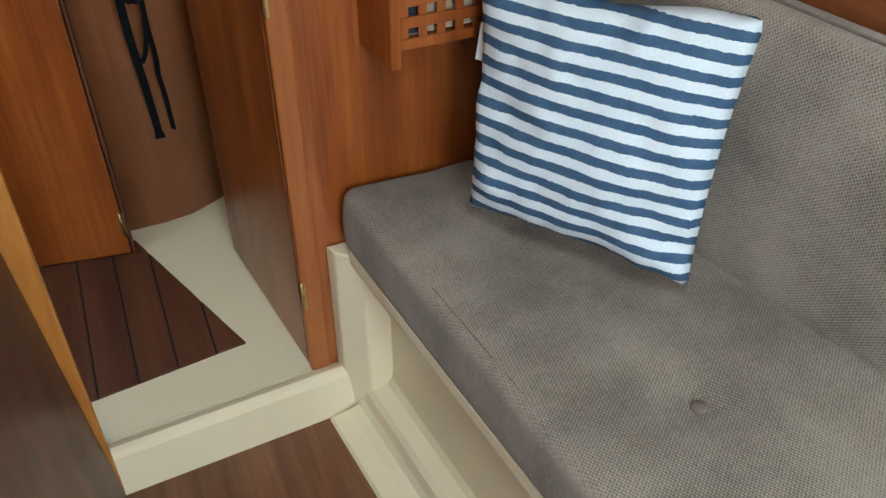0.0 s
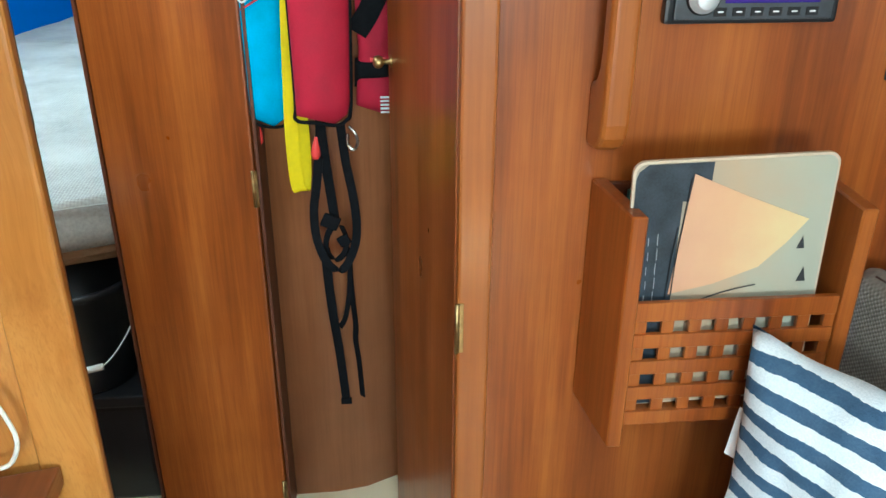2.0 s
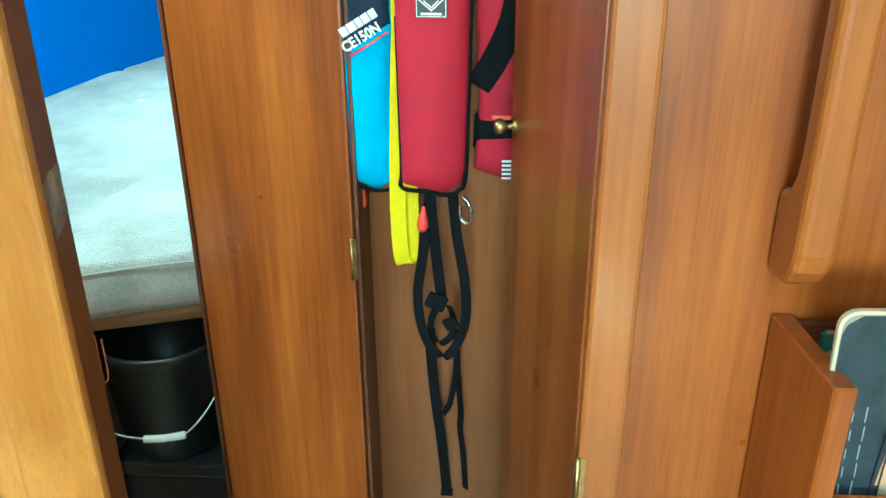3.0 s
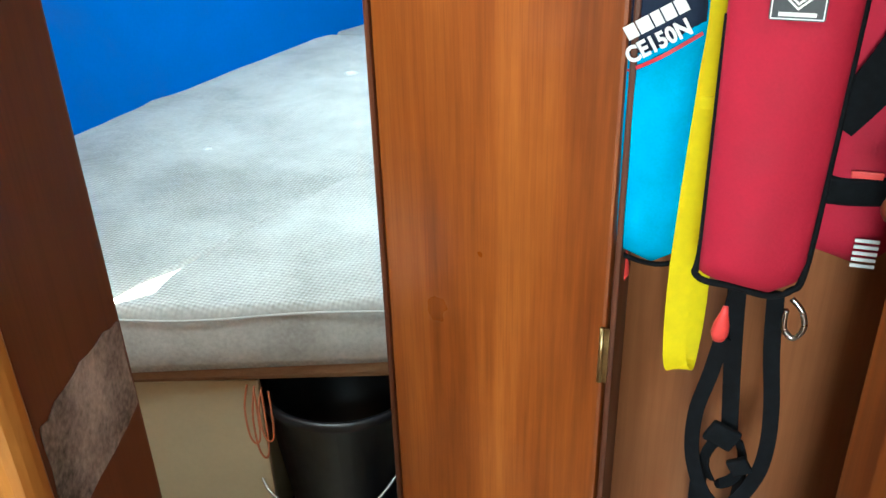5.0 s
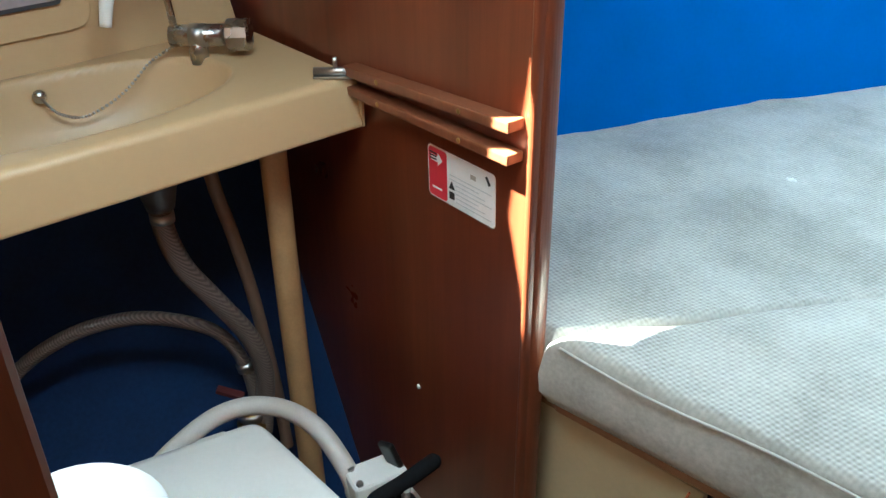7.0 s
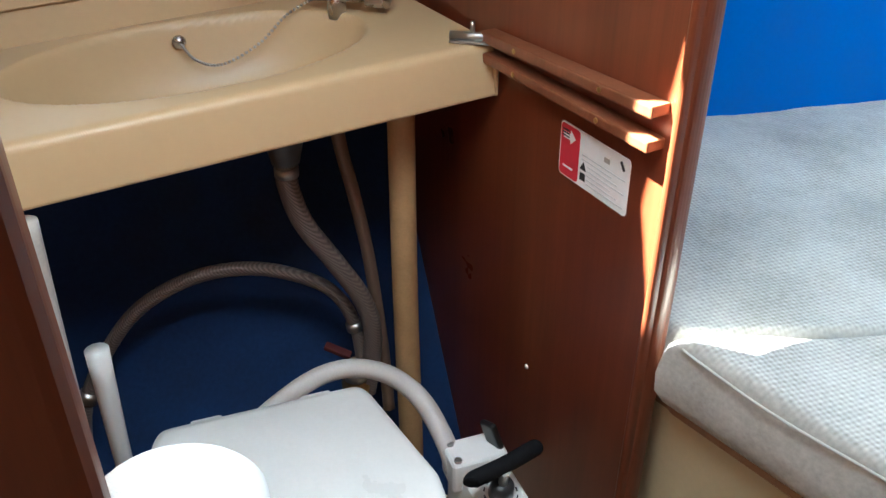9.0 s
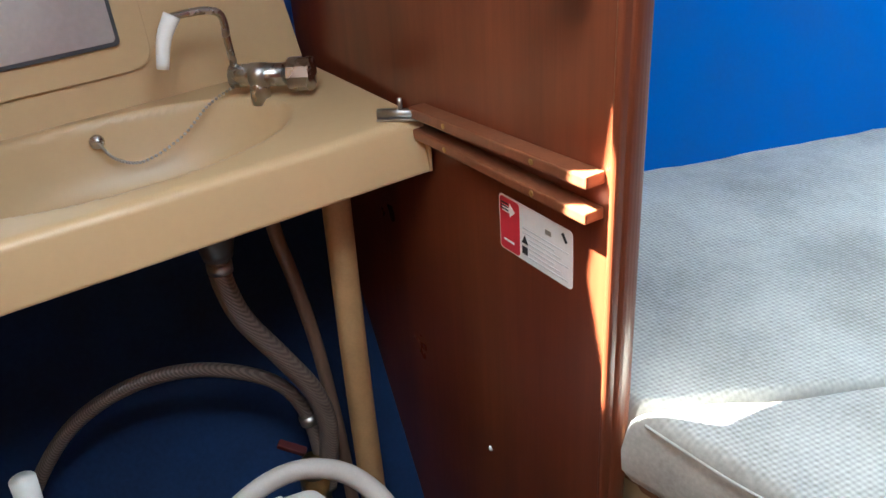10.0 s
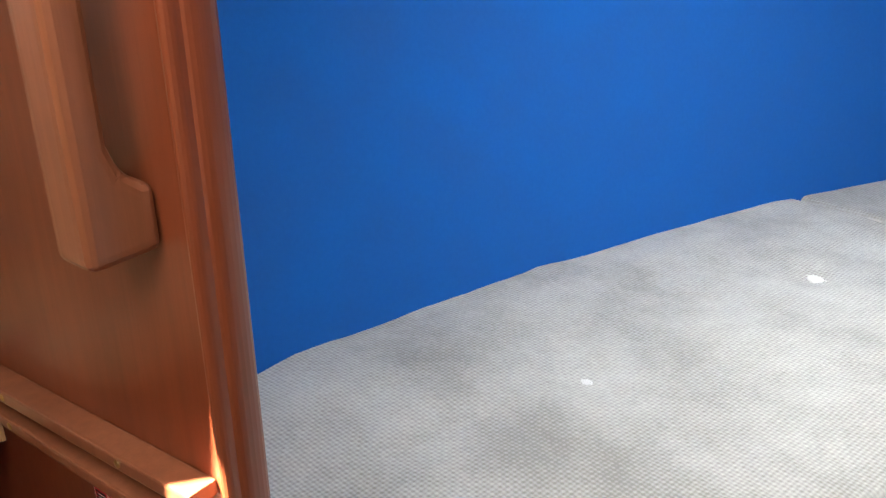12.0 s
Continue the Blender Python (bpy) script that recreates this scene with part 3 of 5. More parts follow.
setting("ceiling_companionway", box(-0.42, 0.22, -3.03, -3.0, 1.78, TOP_Z), CEILING, "white beam over the companionway", "ceiling")

# ---- passage ----
passage_door = thing("door_passage", frame_of((-0.003, 0.012), (-0.066, 0.470)), "varnished teak passage door standing open", "door", "", "structure")
part("leaf", box(0.0, 0.455, -0.018, 0.0, DECK_Z + 0.008, 1.74, 0.003), TEAK, passage_door)
handle = part("door_knob", moved(lathe([(0.010, 0), (0.010, 0.002), (0.004, 0.003), (0.004, 0.012), (0.008, 0.015), (0.0105, 0.020), (0.009, 0.026), (0.005, 0.0285), (0.001, 0.029)], 20), pose(0.424, 0.0, 1.166, -90, 0, 0)), BRASS, passage_door, "small turned brass knob", True)


def hinge(parent, m):
    """A small brass butt hinge: two leaves and a knuckle."""
    h = part("hinge", moved(box(-0.003, 0.0035, -0.0015, 0.0015, -0.035, 0.035, 0.0006), m), BRASS, parent, "worn brass butt hinge")
    part("knuckle", moved(lathe([(0.0005, -0.035), (0.003, -0.035), (0.003, 0.035), (0.0005, 0.035)], 10), m @ pose(-0.0045, -0.001, 0)), BRASS, h, "", True)
    return h


for z in (0.947, 0.32, 1.55):
    hinge(passage_door, passage_door.matrix_world.inverted() @ pose(0.0035, -0.0065, z, 0, 0, 0))

berth_door = thing("door_fore_cabin", frame_of((-0.302, 0.545), (-0.561, 0.584)), "varnished teak fore cabin door, half open", "door", "", "structure")
part("leaf", box(0.002, 0.271, -0.020, 0.0, DECK_Z + 0.008, 1.76, 0.004), TEAK, berth_door)
part("edging", box(0.2715, 0.279, -0.022, 0.002, DECK_Z + 0.008, 1.76, 0.003), TEAK_DARK, berth_door, "dark worn edging strip")
for z in (0.911, 0.20, 1.58):
    hinge(berth_door, pose(0.000, 0.003, z, 0, 0, 180))

teak_boards = [(-0.290, 0.602), (-0.60, 0.575), (-0.98, 0.515), (-1.02, 0.0), (-0.56, 0.062), (-0.457, 0.090), (-0.114, 0.133)]


# ---- settee ----
def seat_front(y):
    return 0.083 - 0.12 * y


def seat_back(y):
    return 0.545 - 0.23 * y


base = thing("settee", None, "cream gelcoat settee moulding with a recessed front", "settee")
PROFILE = [(0.42, -0.018), (-0.075, -0.0185), (-0.068, -0.011), (-0.028, -0.005), (-0.006, 0.004), (0.004, 0.020), (0.010, 0.045), (0.022, 0.054), (0.055, 0.062), (0.066, 0.075), (0.070, 0.10), (0.070, 0.36), (0.064, 0.385), (0.045, 0.396), (0.012, 0.402), (0.002, 0.41), (0.0, 0.425), (0.003, 0.440), (0.012, 0.444), (0.42, 0.444)]
YS = [-0.052, -0.5, -1.0, -1.6, -2.2]


def lofted(profile, ys):
    bm = bmesh.new()
    rows = [[bm.verts.new((seat_front(y) + dx, y, z)) for dx, z in profile] for y in ys]
    for a, b in zip(rows, rows[1:]):
        for k in range(len(profile)):
            bm.faces.new((a[k], a[(k + 1) % len(profile)], b[(k + 1) % len(profile)], b[k]))
    bm.faces.new(rows[0])
    bm.faces.new(rows[-1][::-1])
    return bm


part("front", lofted(PROFILE, YS), CREAM, base)
part("flange", prism([(0.057, -0.003), (0.50, -0.003), (0.50, -0.070), (0.110, -0.070), (0.090, -0.052), (0.066, -0.030)], SOLE_Z, 0.430, 0.006, 3), CREAM, base, "upright rounded flange at the end")

BUTTON = (0.398, -0.700)
seat = thing("seat_cushion", None, "taupe corduroy settee seat cushion with one button", "cushion")
part("cover", pad((seat_front(-0.006), -0.006), (seat_front(-2.1), -2.1), (seat_back(-2.1) + 0.05, -2.1), (seat_back(-0.006) + 0.05, -0.006), 0.446, 0.565, 0.008, 0.028, ((*BUTTON, 0.022, 0.05), (BUTTON[0] + 0.05, BUTTON[1] - 0.1, 0.006, 0.12), (0.40, -0.36, 0.014, 0.16)), 90, 0.004, 0.0, 0.055), TAUPE, seat, "", True)
part("button", moved(lathe([(0.0005, 0.006), (0.008, 0.0055), (0.012, 0.003), (0.0125, 0.0), (0.010, -0.004)], 16), pose(BUTTON[0], BUTTON[1], 0.553)), TAUPE_EDGE, seat, "covered button", True)
for dz, dx in ((0.540, 0.004), (0.548, 0.022)):
    zz = dz if dx < 0.01 else 0.5625
    part("piping", tube([(seat_front(y) + dx + 0.001, y, zz + 0.0015 * math.sin(9 * y)) for y in (-0.12, -0.3, -0.6, -0.9, -1.3, -1.7, -2.05)], 0.0019, 6), TAUPE_EDGE, seat, "", True)

back = thing("back_cushion", None, "taupe corduroy settee back cushion", "cushion")
bc = pad((0.0, 0.0), (2.1, 0.0), (2.1, 0.472), (0.0, 0.472), 0.020, 0.058, 0.012, 0.022, ((0.9, 0.2, 0.012, 0.10),), 60, 0.004, 7.0, 0.03)
LEAN = frame_of((0.553, -0.008), (0.553 + 0.23 * 2.1, -2.108))
part("cover", bc, TAUPE, back, "", True).matrix_basis = LEAN @ pose(0, 0, 0.555, 90, 0, 0) @ pose(0, 0, 0, 3.0, 0, 0)
part("piping", moved(tube([(0.03, 0.470, 0.040), (0.4, 0.473, 0.042), (1.0, 0.473, 0.042), (2.0, 0.473, 0.042)], 0.0020, 6), LEAN @ pose(0, 0, 0.555, 90, 0, 0) @ pose(0, 0, 0, 3.0, 0, 0)), TAUPE_EDGE, back, "", True)

ledge = thing("settee_ledge", None, "dark teak ledge board above the settee back", "ledge")
part("board", moved(box(0.0, 2.1, 0.0, 0.020, 0.46, 1.153, 0.003), frame_of((0.553, -0.003), (1.038, -2.10))), BENCH_WOOD, ledge)
part("shelf", prism([(0.576, -0.003), (1.06, -2.1), (1.499, -2.1), (1.499, -0.003)], 0.940, 0.958), BENCH_WOOD, ledge)
setting("trim_shelf_batten", box(0.700, 0.726, -0.030, -0.001, 0.958, 1.60, 0.003), TEAK_DARK, "dark upright batten at the end of the shelf", "trim")
# unclear dark blue object; its bag form and strap are made up
bag = thing("shelf_object", pose(0.930, -0.215, 0.958, 0, 0, 6), "unclear dark blue object on the shelf, shaped as a bag", "bag")
part("body", pad((-0.18, -0.17), (0.18, -0.17), (0.18, 0.17), (-0.18, 0.17), 0.0, 0.30, 0.03, 0.06, (), 20, 0.02, 2.0), LIFE_NAVY, bag, "", True)
part("strap", ribbon([(-0.10, -0.182, 0.10), (-0.10, -0.165, 0.27), (-0.10, -0.08, 0.325), (-0.10, 0.06, 0.33), (-0.10, 0.14, 0.30)], 0.03, 0.003, (1, 0, 0)), RUBBER, bag)


def striped_pillow():
    """A stuffed square cushion cover: local x and y across its face, z its thickness."""
    bl, br, tl, tr = Vector((0.264, -0.212, 0.611)), Vector((0.490, -0.527, 0.606)), Vector((0.326, -0.108, 1.000)), Vector((0.576, -0.464, 1.004))
    mid = (bl + br + tl + tr) / 4
    ux = (br - bl + tr - tl).normalized()
    uy = (tl - bl + tr - br)
    uy = (uy - ux * uy.dot(ux)).normalized()
    uz = ux.cross(uy)
    m = Matrix((ux, uy, uz)).transposed().to_4x4()
    m.translation = mid
    pil = thing("throw_pillow", m, "blue and white striped cotton cushion leaning in the corner", "cushion")
    corners = [m.inverted() @ p for p in (bl, br, tr, tl)]
    n = 40

    def face(sign):
        def f(u, v):
            p = corners[0] * (1 - u) * (1 - v) + corners[1] * u * (1 - v) + corners[2] * u * v + corners[3] * (1 - u) * v
            e = (16 * u * (1 - u) * v * (1 - v)) ** 0.42
            q = Vector((p.x, p.y, 0))
            q.x -= p.x * 0.05 * (4 * v * (1 - v))
            q.y -= p.y * 0.06 * (4 * u * (1 - u)) + max(0.0, v - 0.6) * 0.03 * math.exp(-((u - 0.47) / 0.10) ** 2) + 0.006 * math.sin(13 * u) * max(0.0, v - 0.7) * 3.3 * (4 * u * (1 - u))
            puck = 0.014 * noise.noise(Vector((p.x * 11, p.y * 11, 4.0 + sign))) + 0.008 * noise.noise(Vector((p.x * 26, p.y * 26, sign)))
            edge = max(0.0, 1 - 6 * min(u, 1 - u, v, 1 - v))
            crease = 0.007 * edge * math.sin(34 * (p.x + p.y) + 3 * sign) - 0.010 * math.exp(-((p.x - 0.02) / 0.03) ** 2) * max(0.0, v - 0.45) + 0.006 * math.sin(60 * (p.x * 0.6 + p.y)) * math.exp(-(((u - 0.95) / 0.12) ** 2 + ((v - 0.12) / 0.14) ** 2)) * 2
            q.z = sign * (0.066 * e + (puck + crease) * min(1, 5 * e))
            return q
        return f

    bm = sheet(n, n, face(1))
    other = sheet(n, n, face(-1))
    tmp = bpy.data.meshes.new("tmp")
    other.to_mesh(tmp)
    other.free()
    bm.from_mesh(tmp)
    bpy.data.meshes.remove(tmp)
    bmesh.ops.remove_doubles(bm, verts=bm.verts, dist=0.0008)
    part("cover", bm, STRIPES, pil, "", True)
    lx = corners[3].x * 0.55 + corners[0].x * 0.45
    part("care_tag", box(lx - 0.006, lx + 0.014, 0.045, 0.105, -0.001, 0.001), WHITE_INK, pil, "small white sewn-in tag")


striped_pillow()

# ---- things on the main bulkhead ----
rack = thing("magazine_rack", pose(0.153, -0.002, 0.837), "teak bulkhead magazine rack with a lattice front", "rack")
RW, RD, RH = 0.286, 0.111, 0.303


for side in (0, 1):
    bm = box(0, 0.018, -RD, 0.0, 0.0, RH, 0.0)
    for v in bm.verts:
        lean = 0.016 * (-v.co.y / RD) if side == 0 else 0.0
        v.co.x += (RW - 0.018 if side else 0.0) + lean
    bevelled(bm, 0.002, 1)
    part("side_panel", bm, TEAK, rack)
part("back_panel", box(0.0185, RW - 0.0185, -0.008, 0.0, 0.02, RH - 0.004, 0.001), TEAK_DARK, rack, "dark thin back panel")
part("bottom_panel", box(0.030, RW - 0.018, -RD + 0.014, -0.0085, 0.030, 0.042, 0.001), TEAK, rack)
COLS, ROWS, PX, PZ = 7, 4, 0.0350, 0.0355
X0, Z0 = 0.0345, 0.030
bar_t, hole_w = PZ - 0.0175, 0.0175
for r in range(ROWS + 1):
    z0 = Z0 + r * PZ
    top = 0.006 if r == ROWS else 0.0
    part("slat", box(X0 - 0.0012, RW - 0.019, -RD + 0.004, -RD + 0.011, z0, z0 + bar_t + top, 0.0006, 1), TEAK, rack)
for c in range(COLS + 1):
    x0 = X0 + c * (RW - 0.019 - X0 - 0.011) / COLS
    part("slat", box(x0, x0 + 0.0145, -RD + 0.0075, -RD + 0.0135, Z0 + 0.001, Z0 + ROWS * PZ + bar_t, 0.0006, 1), TEAK, rack)

board = thing("picture_board", pose(0.181, -0.0885, 0.880, 0, -1.6, 0), "printed picture board with a sailing yacht in the rack", "board")
BWID, BHT = 0.225, 0.312


def rounded(x0, x1, z0, z1, r, n=5):
    out = []
    for cx, cz, a0 in ((x1 - r, z1 - r, 0), (x0 + r, z1 - r, 90), (x0 + r, z0 + r, 180), (x1 - r, z0 + r, 270)):
        out += [(cx + r * math.cos(radians(a0 + 90 * k / n)), cz + r * math.sin(radians(a0 + 90 * k / n))) for k in range(n + 1)]
    return out


part("card", plate(rounded(0, BWID, 0, BHT, 0.014), 0.005, 0.0006), SAIL_CARD, board)
part("sky_print", moved(plate(rounded(0.003, BWID - 0.003, 0.003, BHT - 0.003, 0.012), 0.0006), pose(0, -0.0008, 0)), PRINT_SKY, board, "pale clouded sky print")
part("dark_print", moved(plate([(0.003, 0.003), (0.050, 0.003), (0.056, 0.265), (0.084, 0.262), (0.086, 0.3085), (0.016, 0.3085), (0.006, 0.301), (0.003, 0.292)], 0.0006), pose(0, -0.0016, 0)), SLATE_PRINT, board, "slate dark left panel")
part("sail_print", moved(plate([(0.050, 0.152), (0.100, 0.162), (0.150, 0.180), (0.178, 0.208), (0.200, 0.236), (0.130, 0.266), (0.066, 0.296)], 0.0006), pose(0, -0.0024, 0)), PRINT_SAIL, board, "orange printed sail")
for pts in ([(0.050, 0.130), (0.110, 0.150), (0.150, 0.158)], [(0.052, 0.13), (0.055, 0.2), (0.063, 0.292)], [(0.046, 0.135), (0.049, 0.19), (0.053, 0.235)]):
    part("line", tube([(x, -0.0030, z) for x, z in pts], 0.0007, 5), INK, board)
for x, z, s in ((0.196, 0.200, 0.010), (0.203, 0.158, 0.012)):
    part("small_boat", moved(plate([(x - s * 0.45, z), (x + s * 0.45, z), (x + s * 0.1, z + s * 1.5)], 0.0006), pose(0, -0.0018, 0)), INK, board)
for k in range(3):
    for j in range(5):
        part("script_line", box(0.012 + 0.010 * k + 0.0006 * (j % 2), 0.0127 + 0.010 * k + 0.0006 * (j % 2), -0.0022, -0.0016, 0.142 + 0.018 * j, 0.156 + 0.018 * j - 0.004 * (k == 1)), GREY_SCRIPT, board)
for k, (mat, w) in enumerate(((TEAL_PAPER, 0.21), (PAPER, 0.19), (SAIL_CARD, 0.2))):
    mag = thing("magazine", pose(0.194, -0.034 - 0.016 * k, 0.8795, -5, 0, 0), "folded sailing magazine standing in the rack", "magazine", "magazines in the rack")
    part("cover", box(0.0, w, -0.004, 0.004, 0.0, 0.25 - 0.01 * k, 0.001), mat, mag)
    part("page_block", box(0.003, w + 0.0015, -0.003, 0.003, 0.002, 0.2515 - 0.01 * k), PAPER, mag, "white page edges")

rail = thing("grab_rail", pose(0.156, 0.0, 1.180), "upright varnished teak grab rail", "grab rail")
gp = [(0.0, 0.0), (-0.034, 0.006), (-0.048, 0.014), (-0.057, 0.026), (-0.061, 0.042), (-0.061, 0.418), (-0.057, 0.434), (-0.048, 0.446), (-0.034, 0.454), (0.0, 0.46), (0.0, 0.385), (-0.020, 0.378), (-0.030, 0.362), (-0.033, 0.345), (-0.033, 0.115), (-0.030, 0.098), (-0.020, 0.082), (0.0, 0.075)]
part("bar", moved(prism(gp, -0.014, 0.017, 0.009, 4), Matrix(((0, 0, 1, 0), (1, 0, 0, 0), (0, 1, 0, 0), (0, 0, 0, 1)))), TEAK_LIGHT, rail)

radio = thing("car_radio", pose(0.306, 0.0, 1.346), "black car stereo set into the bulkhead", "radio")
part("surround", box(-0.0945, 0.0945, -0.014, 0.0, -0.030, 0.030, 0.004, 2), BLACK, radio)
face = part("faceplate", box(-0.086, 0.086, -0.019, -0.0135, -0.0245, 0.0245, 0.002, 2), GREY_PLASTIC, radio, "dark grey faceplate")
part("cassette_slot", box(-0.052, 0.08, -0.0205, -0.0192, 0.013, 0.021, 0.0008, 1), BLACK, face, "black disc slot")
part("volume_knob", moved(lathe([(0.0165, 0.0), (0.0165, 0.004), (0.0115, 0.0045), (0.0110, 0.013), (0.0095, 0.0145), (0.0005, 0.0147)], 24), pose(-0.057, -0.0192, -0.001, 90, 0, 0)), SILVER, face, "silver volume knob", True)
part("knob_ring", moved(lathe([(0.0175, 0.0), (0.0185, 0.002), (0.0168, 0.0035)], 24), pose(-0.057, -0.0189, -0.001, 90, 0, 0)), BLACK, face, "", True)
part("display", box(-0.033, 0.070, -0.0202, -0.0192, -0.007, 0.008, 0.0006, 1), DISPLAY, face, "violet display window")
for k in range(6):
    part("key", box(-0.044 + 0.020 * k, -0.030 + 0.020 * k, -0.0206, -0.0192, -0.0205, -0.0115, 0.0006, 1), BLACK, face)
    part("key_mark", box(-0.040 + 0.020 * k, -0.034 + 0.020 * k, -0.0212, -0.0207, -0.0165, -0.0150), WHITE_INK, face)
for z in (0.004, 0.013):
    part("key", box(-0.082, -0.074, -0.0206, -0.0192, z, z + 0.007, 0.0006, 1), BLACK, face)

switch = thing("switch_panel", pose(0.51, 0.0, 1.29), "dark switch plate with a chrome button", "switch")
part("plate", box(-0.032, 0.032, -0.006, 0.0, -0.042, 0.05, 0.003), GREY_PLASTIC, switch)
part("button", moved(lathe([(0.012, 0), (0.012, 0.006), (0.008, 0.010), (0.0005, 0.011)], 18), pose(-0.012, -0.006, 0.002, 90, 0, 0)), CHROME, switch, "chrome push button", True)

# ---- port side of the saloon ----
unit = thing("galley_cabinet", None, "teak galley cabinet beside the door post", "cabinet")
part("top", prism([(-0.473, -0.084), (-0.473, -1.75), (-1.28, -1.75), (-1.28, -0.265)], 0.802, 0.832, 0.004), BENCH_WOOD, unit)
part("body", prism([(-0.506, -0.086), (-0.506, -1.74), (-1.28, -1.74), (-1.28, -0.268)], SOLE_Z, 0.801), TEAK_DARK, unit)
part("rail", box(-0.5045, -0.462, -1.70, -0.150, 0.742, 0.758, 0.004), BENCH_WOOD, unit, "light teak rail over the front")
bm = box(0, 1, -1.70, -0.066, 0, 1)
for v in bm.verts:
    f = v.co.z
    v.co = ((-0.482 if f > 0.5 else -0.438) + (0.012 if v.co.x > 0.5 else -0.006), v.co.y - (0.03 if f > 0.5 else 0.016), 0.740 if f > 0.5 else SOLE_Z)
part("front", bevelled(bm, 0.004, 2), TEAK_DARK, unit, "sloping teak front panel")
cord = thing("cord_loop", pose(-0.540, -0.104, 0.985), "white cord loop on a small metal cleat", "cord")
part("cleat", box(-0.006, 0.008, -0.006, 0.016, -0.012, 0.012, 0.004), STEEL, cord)
part("cord", tube([(0.0, -0.010, 0.008), (0.014, -0.010, 0.006), (0.022, -0.008, -0.025), (0.035, -0.008, -0.060), (0.040, -0.008, -0.095), (0.026, -0.008, -0.125), (0.0, -0.008, -0.13), (-0.02, -0.008, -0.11), (-0.02, -0.008, -0.05), (-0.006, -0.009, 0.006)], 0.0028, 8), CORD_WHITE, cord, "", True)

# bare patch where a plate has been taken off the jamb
ring = []
corners = [(0.006, 1.212), (0.0855, 1.212), (0.0855, 1.259), (0.045, 1.265), (0.006, 1.262)]
for k in range(5):
    (xa, za), (xb, zb) = corners[k], corners[(k + 1) % 5]
    for f in (0.03, 0.2, 0.4, 0.6, 0.8, 0.97):
        x, z = xa + (xb - xa) * f, za + (zb - za) * f
        ring.append((min(0.0857, x + 0.003 * noise.noise(Vector((x * 90, z * 90, 1.0)))), z + 0.004 * noise.noise(Vector((x * 90, z * 90, 5.0)))))
JAMB_FACE = frame_of((-0.4330, -0.0638), (-0.4600, 0.0220))
part("worn_patch", moved(plate(ring, 0.0010), JAMB_FACE @ pose(0, -0.0006, 0)), WORN, jamb, "bare grey worn patch")

# ---- life jackets ----


def jacket_lobe(outline, thick, seed):
    """A stuffed nylon lobe over an outline in local x and z, front and back swollen, edges thin."""
    n = len(outline)
    cx = sum(p[0] for p in outline) / n
    bm = bmesh.new()
    zs = [p[1] for p in outline]
    z0, z1 = min(zs), max(zs)

    def span(z):
        xs = []
        for i in range(n):
            (xa, za), (xb, zb) = outline[i], outline[(i + 1) % n]
            if (za <= z < zb) or (zb <= z < za):
                xs.append(xa + (xb - xa) * (z - za) / (zb - za))
        return (min(xs), max(xs)) if len(xs) > 1 else (cx, cx)

    nu, nv = 14, 30
    rows = []
    for j in range(nv + 1):
        z = z0 + (z1 - z0) * min(0.9985, max(0.0015, j / nv))
        a, b = span(z)
        fill = min(1.0, (z - z0) / 0.03 + 0.15)
        row = []
        for i in range(nu * 2):
            t = math.pi * i / nu
            u = 0.5 - 0.5 * math.cos(t)
            d = thick * fill * (abs(math.sin(t)) ** 0.55) * (-1 if i <= nu else 0.6)
            x = a + (b - a) * u
            d *= 1 + 0.25 * noise.noise(Vector((x * 14, z * 9, seed)))
            row.append(bm.verts.new((x, d, z)))
        rows.append(row)
    for a, b in zip(rows, rows[1:]):
        for k in range(len(a)):
            bm.faces.new((a[k], a[(k + 1) % len(a)], b[(k + 1) % len(b)], b[k]))
    bm.faces.new(rows[0][::-1])
    bm.faces.new(rows[-1])
    return bm


cyan = thing("life_jacket", pose(-0.003, 0.576, -0.016), "cyan and navy life jacket hanging in the passage", "life jacket", "life jackets")
part("lobe", jacket_lobe([(-0.301, 1.050), (-0.292, 1.040), (-0.264, 1.034), (-0.242, 1.038), (-0.235, 1.056), (-0.228, 1.30), (-0.236, 1.62), (-0.304, 1.62), (-0.309, 1.25)], 0.030, 1.0), LIFE_CYAN, cyan, "", True)
part("yoke", moved(jacket_lobe([(-0.307, 1.237), (-0.2305, 1.283), (-0.236, 1.625), (-0.304, 1.625)], 0.0318, 1.0), pose(0, -0.001, 0)), LIFE_NAVY, cyan, "navy upper panel", True)
part("stripe", ribbon([(-0.300, -0.022, 1.239), (-0.27, -0.036, 1.258), (-0.236, -0.026, 1.279)], 0.0034, 0.0012, (-0.5, 0, 0.85)), RED_INK, cyan, "thin red stripe")
part("rating", moved(lettering("CE150N", 0.0205, 0.0006, 0.0007), pose(-0.296, -0.0385, 1.251, 0, -31, 0) @ Matrix.Scale(0.86, 4, (1, 0, 0))), WHITE_INK, cyan, "white lettering CE150N")
for k, (x0, x1) in enumerate(((0.0, 0.0105), (0.012, 0.0245), (0.026, 0.0345), (0.036, 0.0465), (0.048, 0.058))):
    part("logo_bar", moved(box(x0, x1, -0.0005, 0.0005, 0.0, 0.013), pose(-0.298, -0.0385, 1.272, 0, -31, 0)), WHITE_INK, cyan)
part("piping", tube([(-0.304, -0.004, 1.25), (-0.302, -0.006, 1.052), (-0.292, -0.006, 1.039), (-0.264, -0.007, 1.0325), (-0.241, -0.006, 1.037), (-0.234, -0.004, 1.056), (-0.230, -0.004, 1.25)], 0.0028, 7), RUBBER, cyan, "", True)


